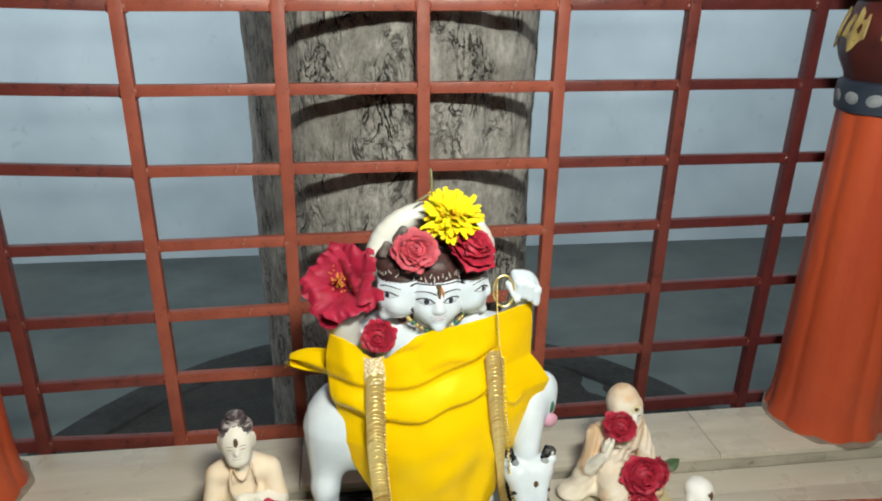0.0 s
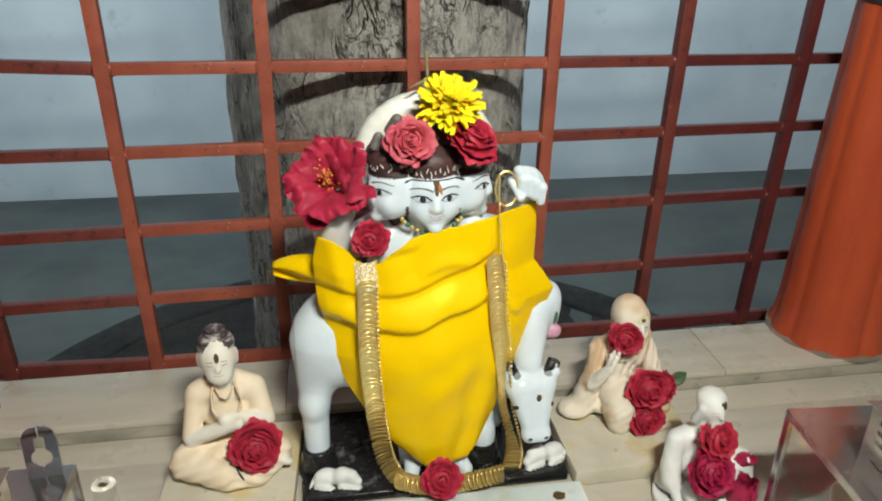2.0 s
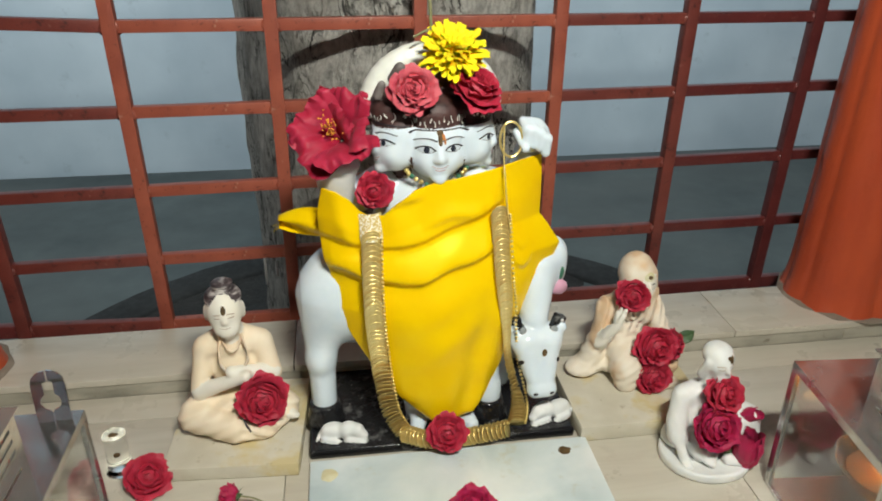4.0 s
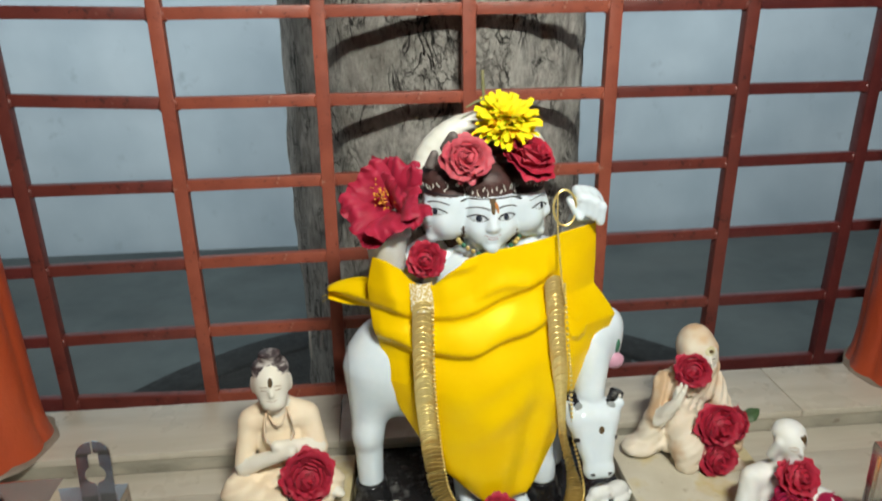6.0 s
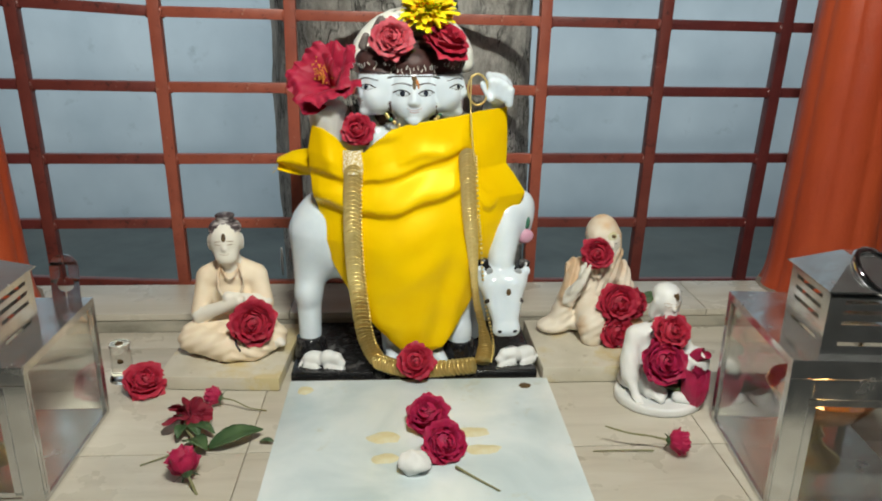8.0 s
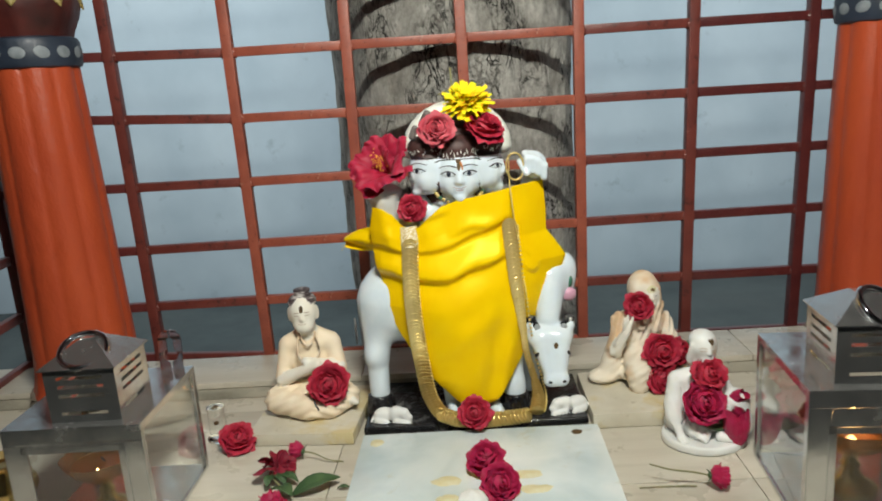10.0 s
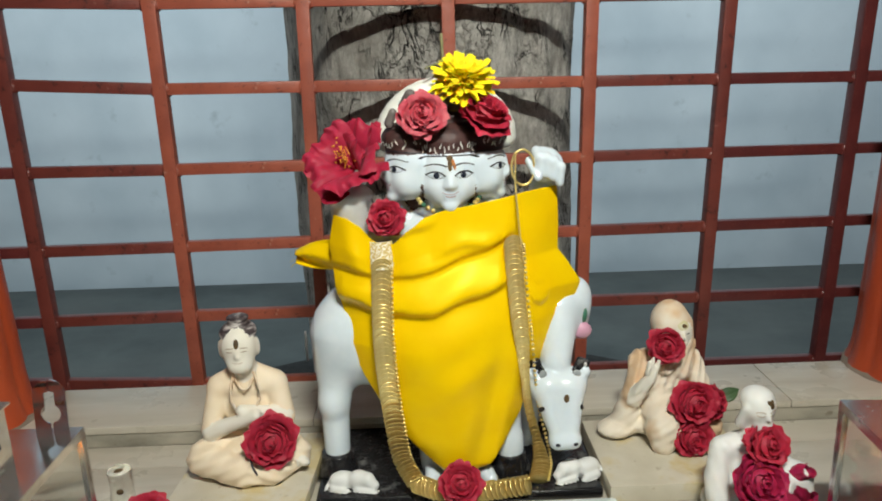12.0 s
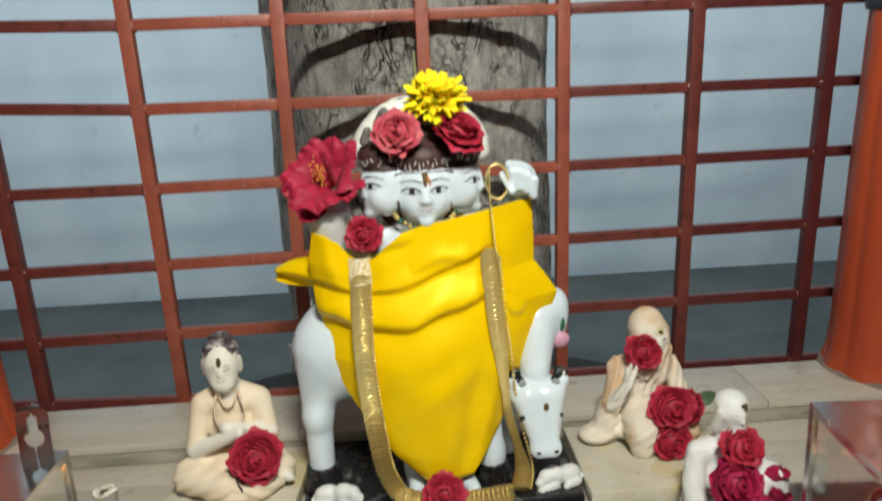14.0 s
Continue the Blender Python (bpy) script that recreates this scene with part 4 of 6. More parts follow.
                    decal(x0 + 0.0006 * math.sin(4.5 * t + 2.0 * i) + 0.0012 * t * math.sin(3.0 * i), z0 + (z1 - z0) * t, 0.0008 - 0.0004 * t, 0.0012, 5, 0, 0.0005)
        # cow: brow mark, eyes, nostrils, hoofs, painted flower
        down = (0, 0.95, -0.3)
        stamp(bm, bvh, (0.1455, -0.06, 0.164), down, 0.0040, 0.0062, 8)
        for sx in (-1, 1):
            stamp(bm, bvh, (0.1405 + sx * 0.0265, -0.06, 0.150), down, 0.0082, 0.0034, 4, sx * 38, 0.0012)
            stamp(bm, bvh, (0.1435 + sx * 0.0115, -0.05, 0.099), down, 0.0034, 0.0026, 4)
        # pale chips and grey roots on the horns
        spot((0.118, 0.0400, 0.165), (0.0055, 0.0030, 0.0065), 13, 10)
        spot((0.162, 0.0400, 0.163), (0.0060, 0.0030, 0.0065), 13, -10)
        for x, z, r in ((0.1060, 0.1785, 0.0016), (0.1735, 0.1755, 0.0022), (0.1760, 0.168, 0.0014)):
            spot((x, 0.0418, z), (r, 0.0016, r * 1.3), 1)
        for x, y in ((-0.155, 0.094), (0.079, 0.067)):
            lathe(bm, [(0.0195, 0.044), (0.0215, 0.043), (0.0225, 0.036), (0.0265, 0.022), (0.0285, 0.012)], 28, Matrix.Translation((x, y, 0)), 2, lambda a, z: 1 + 0.10 * max(0, -math.sin(a)) * (0.05 - z) / 0.04)
        spot((0.178, 0.080, 0.207), (0.0135, 0.007, 0.0120), 10)
        spot((0.180, 0.084, 0.226), (0.006, 0.006, 0.012), 11, 0, 10)

    def recolour(verts, mats):
        hair = (verts[:, 2] > 0.4495) & (np.abs(verts[:, 0] - 0.005) < 0.097) & (verts[:, 1] > 0.04) & (mats == W)
        return np.where(hair & (verts[:, 0] < 0.1), HA, mats)

    carved("idol", s, 0.0016, ["marble", "chalk", "black", "hair", "ink", "halo", "eye", "iris", "dab", "orange_paste", "pink", "green_paint", "lip", "horn_root", "curl", "brow"],
           "white marble idol with three heads and a cow, black base", "statue", 0.006, extra, recolour=recolour)


idol()


# ---- seated figurines ----
def figurine_left():
    S, F, D = 0, 1, 2
    s = [blob((0, 0.010, 0.080), (0.034, 0.024, 0.045), mat=S), blob((0, 0.010, 0.114), (0.043, 0.021, 0.018), mat=S), limb((0, 0.008, 0.125), (0, 0.002, 0.150), 0.016, 0.015, F),
         blob((-0.004, -0.002, 0.174), (0.0240, 0.023, 0.0285), (12, 0, 0), F), blob((-0.003, -0.014, 0.153), (0.0160, 0.013, 0.013), mat=F, k=0.010), limb((-0.008, 0.012, 0.134), (-0.036, 0.010, 0.118), 0.012, 0.014, S, 0.008), limb((0.008, 0.012, 0.134), (0.036, 0.010, 0.118), 0.012, 0.014, S, 0.008), limb((-0.004, -0.024, 0.176), (-0.004, -0.0265, 0.168), 0.002, 0.003, F, 0.004),
         blob((-0.0275, 0.002, 0.172), (0.004, 0.006, 0.013), mat=F, k=0.003), blob((0.0195, 0.002, 0.172), (0.004, 0.006, 0.013), mat=F, k=0.003),
         blob((-0.004, 0.005, 0.193), (0.0246, 0.0245, 0.0125), (14, 0, 0), D, 0.001), limb((-0.004, 0.006, 0.200), (-0.0035, 0.006, 0.203), 0.0150, 0.0140, D, 0.001), blob((-0.003, 0.006, 0.2125), (0.0152, 0.015, 0.0045), mat=D, k=0.001),
         limb((-0.040, 0.008, 0.110), (-0.050, -0.012, 0.064), 0.0140, 0.0125, S, 0.010), limb((-0.050, -0.015, 0.060), (0.014, -0.040, 0.090), 0.0122, 0.0078, F, 0.002),
         limb((0.040, 0.008, 0.110), (0.049, -0.010, 0.072), 0.0150, 0.0140, S, 0.010), limb((0.049, -0.012, 0.074), (-0.004, -0.030, 0.094), 0.0125, 0.0085, F, 0.002),
         blob((0.010, -0.034, 0.090), (0.012, 0.007, 0.006), mat=F, k=0.003),
         limb((-0.035, 0.0, 0.035), (-0.060, -0.022, 0.024), 0.026, 0.022, S), limb((-0.060, -0.024, 0.026), (-0.008, -0.058, 0.020), 0.023, 0.0185, S),
         limb((0.035, 0.0, 0.035), (0.060, -0.022, 0.024), 0.026, 0.020, S), limb((0.060, -0.024, 0.022), (0.030, -0.058, 0.016), 0.020, 0.0165, S), limb((0.055, -0.035, 0.022), (0.072, -0.045, 0.018), 0.009, 0.007, F),
         blob((0, 0.0, 0.03), (0.062, 0.045, 0.026), mat=S), blob((0.010, -0.050, 0.013), (0.044, 0.022, 0.014), mat=S, k=0.008)]

    def folds(x, y, z):
        return 0.0013 * np.sin(380 * z + 190 * np.abs(x) + 90 * y) * (z < 0.05) * (z > 0.006)

    def extra(bm, bvh):
        stamp(bm, bvh, (-0.004, -0.08, 0.186), (0, 1, 0), 0.0034, 0.0068, 3)
        # Dark line laid into the crease between the legs, standing for its shade.
        tube(bm, [(0.013, -0.0700, 0.020), (0.008, -0.0680, 0.030), (0.004, -0.056, 0.038), (0.002, -0.044, 0.044)], 0.0016, 6, 4)
        for i in range(9):
            stamp(bm, bvh, (-0.010 + 0.0015 * i, -0.08, 0.1595 + 0.0012 * (i / 4 - 1) ** 2), (0, 1, 0), 0.0012, 0.0005, 6)
        for sx in (-1, 1):
            stamp(bm, bvh, (-0.004 + sx * 0.009, -0.08, 0.175), (0, 1, 0), 0.0052, 0.0008, 6)
            stamp(bm, bvh, (-0.004 + sx * 0.009, -0.08, 0.180), (0, 1, 0), 0.0058, 0.0008, 6, sx * 8)
            tube(bm, [(sx * 0.013, -0.009, 0.140), (sx * 0.017, -0.0165, 0.125), (sx * 0.019, -0.021, 0.105), (sx * 0.012, -0.024, 0.092)], 0.0022, 6, 5)
        tube(bm, [(-0.013, -0.010, 0.135), (-0.006, -0.017, 0.121), (0, -0.019, 0.118), (0.006, -0.017, 0.121), (0.013, -0.010, 0.135)], 0.0016, 6, 5)

    carved("seated_figurine", s, 0.0019, ["skin", "face", "darkhair", "dab", "ink", "robe", "faint"], "cream stone figurine seated cross-legged with folded arms, dark hair bun", "figurine", 0.0045, extra, folds,
           "small figurines", pose(-0.274, 0.115, 0.0225, 0, 0, 4))


def figurine_shawl():
    R, F = 0, 1
    s = [blob((0, 0.014, 0.065), (0.036, 0.030, 0.058), mat=R), blob((0, 0.014, 0.108), (0.043, 0.023, 0.020), mat=R), limb((0, 0.012, 0.11), (0.002, 0.008, 0.15), 0.021, 0.019, R),
         blob((0.003, 0.003, 0.168), (0.0265, 0.0285, 0.032), mat=R, k=0.003), blob((0.009, -0.013, 0.158), (0.0165, 0.015, 0.0235), mat=F, k=0.001), limb((0.010, -0.0285, 0.162), (0.0105, -0.0305, 0.155), 0.0020, 0.0028, F, 0.003),
         blob((0.009, -0.022, 0.146), (0.009, 0.006, 0.006), mat=F, k=0.004),
         # edge of the shawl round the face and down to the chest
         limb((0.022, -0.010, 0.170), (0.025, -0.010, 0.140), 0.0070, 0.0085, R, 0.010), limb((0.024, -0.006, 0.140), (0.020, -0.010, 0.098), 0.0090, 0.012, R, 0.010), blob((0.004, 0.000, 0.118), (0.032, 0.020, 0.028), (0, 0, 0), R, 0.006), limb((-0.012, -0.010, 0.170), (-0.014, -0.008, 0.142), 0.0070, 0.0075, R, 0.010), limb((-0.016, -0.004, 0.142), (-0.006, -0.014, 0.104), 0.007, 0.008, R, 0.003),
         limb((-0.036, 0.010, 0.110), (-0.050, -0.008, 0.062), 0.0155, 0.0135, R, 0.004), limb((-0.050, -0.012, 0.062), (-0.036, -0.032, 0.100), 0.0115, 0.0078, F, 0.003), blob((-0.034, -0.034, 0.112), (0.0090, 0.0055, 0.013), (0, -10, 0), F, 0.003),
         limb((-0.040, -0.036, 0.118), (-0.041, -0.036, 0.128), 0.0030, 0.0026, F, 0.0015), limb((-0.034, -0.037, 0.120), (-0.034, -0.037, 0.131), 0.0030, 0.0026, F, 0.0015), limb((-0.028, -0.036, 0.117), (-0.027, -0.035, 0.127), 0.0030, 0.0026, F, 0.0015),
         limb((-0.050, 0.000, 0.070), (-0.056, 0.004, 0.020), 0.012, 0.021, R, 0.004), blob((-0.070, 0.000, 0.012), (0.028, 0.024, 0.012), (0, 0, 15), R, 0.006), limb((0.040, 0.010, 0.106), (0.050, -0.014, 0.060), 0.0155, 0.0140, R, 0.004), limb((0.050, -0.014, 0.060), (0.026, -0.036, 0.052), 0.012, 0.009, R, 0.004),
         limb((-0.008, -0.008, 0.040), (-0.018, -0.044, 0.030), 0.028, 0.024, R, 0.005), limb((-0.018, -0.044, 0.030), (-0.020, -0.050, 0.012), 0.024, 0.018, R, 0.005), limb((0.02, -0.008, 0.036), (0.054, -0.032, 0.022), 0.026, 0.018, R, 0.005), blob((0.0, 0.005, 0.018), (0.058, 0.042, 0.018), mat=R, k=0.006),
         block((0.035, -0.058, 0.006), (0.024, 0.014, 0.006), (0, 0, 8), R, 0.003)]

    def folds(x, y, z):
        return 0.0008 * np.sin(420 * (z + 0.6 * np.abs(x)) + 150 * y) * (z < 0.085) * (z > 0.012) + 0.0014 * np.sin(560 * (x - 0.35 * z)) * (z > 0.075) * (z < 0.150)

    def extra(bm, bvh):
        stamp(bm, bvh, (0.010, -0.09, 0.1725), (0, 1, 0), 0.0085, 0.0075, 2)
        stamp(bm, bvh, (0.012, -0.09, 0.1715), (0, 1, 0), 0.0046, 0.0036, 3, 15, 0.0014)
        for sx in (-1, 1):
            stamp(bm, bvh, (0.0095 + sx * 0.0075, -0.09, 0.1605), (0, 1, 0), 0.0045, 0.0006, 4)

    carved("shawled_figurine", s, 0.0019, ["robe", "face", "paste", "dab", "ink"], "ochre-tinted stone figurine seated under a head shawl, one hand raised", "figurine", 0.005, extra, folds,
           "small figurines", pose(0.312, 0.122, 0.0265, 0, 0, 2))


def figurine_white():
    W = 0
    s = [blob((0, 0.008, 0.060), (0.031, 0.024, 0.044), mat=W), blob((0, 0.010, 0.094), (0.036, 0.020, 0.018), mat=W), limb((0.002, 0.006, 0.10), (0.006, 0.0, 0.130), 0.014, 0.013, W), blob((0.006, -0.002, 0.150), (0.0178, 0.019, 0.0215), mat=W),
         # headcloth, brow, nose, beard
         blob((0.006, 0.003, 0.158), (0.0198, 0.0205, 0.0165), mat=W, k=0.002), limb((-0.010, -0.006, 0.152), (-0.011, 0.004, 0.128), 0.0060, 0.0070, W, 0.003), limb((0.022, -0.002, 0.152), (0.022, 0.006, 0.128), 0.0060, 0.0070, W, 0.003),
         blob((0.008, -0.0120, 0.133), (0.0110, 0.0085, 0.0105), mat=W, k=0.003), blob((0.008, -0.0165, 0.124), (0.0080, 0.0070, 0.0090), mat=W, k=0.003), limb((0.009, -0.0195, 0.150), (0.010, -0.0215, 0.143), 0.002, 0.0028, W, 0.004),
         # arm that rests on the base: wide sleeve, cuff, bare forearm, hand
         limb((-0.032, 0.008, 0.094), (-0.040, -0.002, 0.060), 0.0130, 0.0130, W, 0.008), limb((-0.040, -0.002, 0.060), (-0.040, -0.010, 0.040), 0.0130, 0.0140, W, 0.004), limb((-0.043, -0.012, 0.044), (-0.036, -0.032, 0.014), 0.0078, 0.0060, W, 0.002),
         limb((-0.036, -0.032, 0.015), (-0.033, -0.044, 0.0125), 0.0058, 0.0040, W, 0.002), limb((-0.040, -0.030, 0.015), (-0.039, -0.043, 0.0125), 0.0038, 0.0030, W, 0.001),
         limb((0.034, 0.008, 0.092), (0.042, -0.008, 0.062), 0.0140, 0.0130, W), limb((0.048, -0.010, 0.060), (0.03, -0.035, 0.06), 0.012, 0.009, W),
         # raised knee, shin, folded leg, feet and the hem between them
         limb((0.01, 0.0, 0.03), (0.054, -0.012, 0.060), 0.024, 0.020, W), limb((0.054, -0.014, 0.058), (0.060, -0.024, 0.022), 0.019, 0.015, W), limb((-0.01, 0.0, 0.026), (-0.012, -0.028, 0.024), 0.022, 0.015, W),
         limb((0.000, -0.036, 0.022), (-0.006, -0.048, 0.017), 0.0075, 0.0055, W, 0.003), limb((0.020, -0.044, 0.019), (0.036, -0.052, 0.017), 0.0085, 0.0055, W, 0.003), limb((-0.016, -0.030, 0.030), (-0.012, -0.044, 0.020), 0.0070, 0.0050, W, 0.003),
         blob((0.0, 0.01, 0.022), (0.050, 0.032, 0.022), mat=W)]

    def drape(x, y, z):
        return 0.0004 * np.sin(420 * (x + 0.4 * z)) * (z > 0.03) * (z < 0.105) * (y < 0.004)

    def extra(bm, bvh):
        lathe(bm, [(0.0005, -0.0005), (0.060, -0.0005), (0.0625, 0.001), (0.0630, 0.004), (0.0630, 0.0095), (0.0618, 0.0122), (0.0590, 0.0130), (0.0565, 0.0122), (0.0005, 0.0118)], 64, Matrix.Translation((0.004, -0.012, 0)) @ Matrix.Diagonal((1, 0.90, 1, 1)), 0)
        stamp(bm, bvh, (0.0145, -0.08, 0.160), (0, 1, 0), 0.0035, 0.0062, 1, 22, 0.0012)
        stamp(bm, bvh, (0.0110, -0.08, 0.162), (0, 1, 0), 0.0028, 0.0038, 1, -30, 0.0010)
        for sx in (-1, 1):
            for i in range(5):
                t = i / 4
                stamp(bm, bvh, (0.008 + sx * (0.0035 + 0.0085 * t), -0.08, 0.1515 + 0.0012 * math.sin(math.pi * t)), (0, 1, 0), 0.0015, 0.0005, 2)
                stamp(bm, bvh, (0.008 + sx * (0.0035 + 0.0075 * t), -0.08, 0.1478 - 0.0008 * math.sin(math.pi * t)), (0, 1, 0), 0.0013, 0.0005, 2)

    carved("white_figurine", s, 0.0018, ["chalk", "dab", "faint"], "small white bearded figurine seated on a round base, one arm down", "figurine", 0.005, extra, drape, "small figurines", pose(0.352, -0.050, 0.0006, 0, 0, 0))


figurine_left()
figurine_shawl()
figurine_white()


# ---- yellow cloth ----
CLOTH_LEFT = [(0, (-0.138, 0.379)), (0.1, (-0.146, 0.341)), (0.3, (-0.142, 0.283)), (0.42, (-0.130, 0.240)), (0.52, (-0.130, 0.212)), (0.62, (-0.111, 0.168)), (0.76, (-0.082, 0.119)), (0.88, (-0.052, 0.081)), (0.97, (-0.023, 0.052)), (1.0, (-0.010, 0.040))]
CLOTH_RIGHT = [(0, (0.142, 0.404)), (0.16, (0.146, 0.349)), (0.24, (0.145, 0.321)), (0.28, (0.158, 0.304)), (0.34, (0.176, 0.276)), (0.43, (0.162, 0.238)), (0.5, (0.142, 0.209)), (0.6, (0.114, 0.171)), (0.68, (0.100, 0.137)), (0.74, (0.092, 0.112)), (0.86, (0.065, 0.071)), (0.95, (0.048, 0.049)), (1.0, (0.030, 0.038))]
CLOTH_TOP = [(0.0, 0.0), (0.06, -0.0045), (0.12, -0.018), (0.16, -0.034), (0.20, -0.044), (0.26, -0.043), (0.325, -0.028), (0.40, -0.013), (0.50, -0.0075), (0.61, -0.0055), (0.85, 0.0), (1.0, 0.0)]
# creases: (x, z) along each, depth, reach above and below
CREASES = [([(-0.155, 0.316), (-0.122, 0.310), (-0.099, 0.304), (-0.070, 0.300), (-0.044, 0.302), (-0.016, 0.311), (0.008, 0.319), (0.048, 0.334), (0.090, 0.350)], 0.0085, 0.036, 0.018),
           ([(-0.150, 0.271), (-0.113, 0.266), (-0.096, 0.261), (-0.070, 0.257), (-0.046, 0.254), (-0.022, 0.258), (0.006, 0.267), (0.039, 0.277), (0.082, 0.292)], 0.0105, 0.032, 0.022),
           ([(-0.066, 0.344), (-0.042, 0.357), (-0.010, 0.368)], 0.0045, 0.014, 0.010),
           ([(-0.020, 0.326), (0.020, 0.337), (0.065, 0.340)], 0.0040, 0.016, 0.010),
           ([(0.092, 0.330), (0.099, 0.280), (0.106, 0.263), (0.117, 0.258), (0.128, 0.264), (0.134, 0.310)], 0.0060, 0.012, 0.008),
           ([(0.100, 0.298), (0.114, 0.284), (0.126, 0.290)], 0.0045, 0.008, 0.007)]


def cloth():
    def place(u, v):
        (xl, zl), (xr, zr) = lerp(CLOTH_LEFT, v), lerp(CLOTH_RIGHT, v)
        x, z = xl + (xr - xl) * u, zl + (zr - zl) * u
        z += lerp(CLOTH_TOP, u) * max(0, 1 - v / 0.34) ** 1.3
        across = 2 * u - 1
        body = lerp([(0.0, 0.052), (0.15, 0.048), (0.35, 0.036), (0.6, 0.022), (0.85, 0.016), (1.0, 0.017)], v)
        curve = lerp([(0.0, 0.025), (0.2, 0.040), (0.4, 0.050), (0.6, 0.043), (0.8, 0.028), (1.0, 0.010)], v)
        y = body + curve * abs(across) ** 2.3
        for line, deep, above, below in CREASES:
            xa, xb = line[0][0], line[-1][0]
            if xa < x < xb:
                inside = min(1.0, (x - xa) / 0.018, (xb - x) / 0.018)
                d = z - lerp(line, x) - 0.0015 * math.sin(90 * x)
                over = 0.5 + 0.5 * math.tanh(d / 0.0044)
                y -= inside * deep * (over * math.exp(-(max(d, 0) / above) ** 2) - 0.45 * (1 - over) * math.exp(-(min(d, 0) / below) ** 2))
        # the cloth puffs out below its last crease, hollows beside the lace tag, and hangs in two long soft folds
        y -= 0.011 * math.exp(-((x + 0.005) / 0.070) ** 2 - ((z - 0.205) / 0.055) ** 2)
        y += 0.011 * math.exp(-((x + 0.080) / 0.020) ** 2 - ((z - 0.335) / 0.045) ** 2)
        y -= 0.008 * math.exp(-((x + 0.122 + 0.25 * (z - 0.36)) / 0.016) ** 2) * max(0, min(1, (z - 0.29) / 0.04))
        y += 0.006 * math.exp(-((x - 0.050 - 0.20 * (z - 0.15)) / 0.016) ** 2) * max(0, min(1, (0.24 - z) / 0.06))
        y -= 0.005 * math.exp(-((x - 0.078 - 0.25 * (z - 0.15)) / 0.014) ** 2) * max(0, min(1, (0.24 - z) / 0.06))
        y -= 0.003 * math.exp(-((z - 0.150 - 0.55 * (x + 0.02)) / 0.018) ** 2) * math.exp(-((x - 0.0) / 0.06) ** 2)
        y += 0.002 * math.exp(-((z - 0.185 - 0.50 * (x + 0.02)) / 0.014) ** 2) * math.exp(-((x - 0.01) / 0.05) ** 2)
        p = Vector((x * 9, z * 13, 2.0))
        y -= 0.004 * noise.noise(p) + 0.002 * noise.noise(p * 2.1 + Vector((5, 0, 0)))
        y -= 0.0020 * noise.noise(Vector((x * 15 + z * 11, z * 5 - x * 4, 7.0))) + 0.0007 * noise.noise(Vector((x * 32 - z * 24, z * 9 + x * 9, 3.0)))
        return Vector((x, y, z))

    bm = bmesh.new()
    sheet(bm, 230, 270, place)
    inner = [v for v in bm.verts if not v.is_boundary]
    for _ in range(4):
        bmesh.ops.smooth_vert(bm, verts=bm.verts if _ < 2 else inner, factor=0.5, use_axis_x=True, use_axis_y=True, use_axis_z=True)
    ob = part("yellow_cloth", bm, M["satin"])
    solid = ob.modifiers.new("thickness", "SOLIDIFY")
    solid.thickness, solid.offset = 0.0022, 1.0
    tagged(ob, "bright yellow satin cloth draped in folds over the idol", "cloth")
    bm = bmesh.new()

    def tail(u, v):
        x = -0.128 - 0.068 * u
        w = 0.019 + 0.006 * math.sin(3 * u) - 0.012 * u
        return Vector((x, 0.085 + 0.05 * u + 0.008 * math.sin(7 * v + 3 * u), 0.322 - 0.010 * u + w * (1 - 2 * v)))

    sheet(bm, 20, 14, tail)
    ob2 = part("loose_end", bm, M["satin"], ob)
    solid = ob2.modifiers.new("thickness", "SOLIDIFY")
    solid.thickness = 0.0015
    bm = bmesh.new()
    for i in range(2):
        z = 0.308 - 0.005 * i
        tube(bm, [(-0.190, 0.13, z), (-0.199, 0.137, z - 0.002), (-0.204, 0.140, z - 0.005 - 0.003 * i)], 0.0003, 4)
    part("frayed_threads", bm, M["satin"], ob)


cloth()


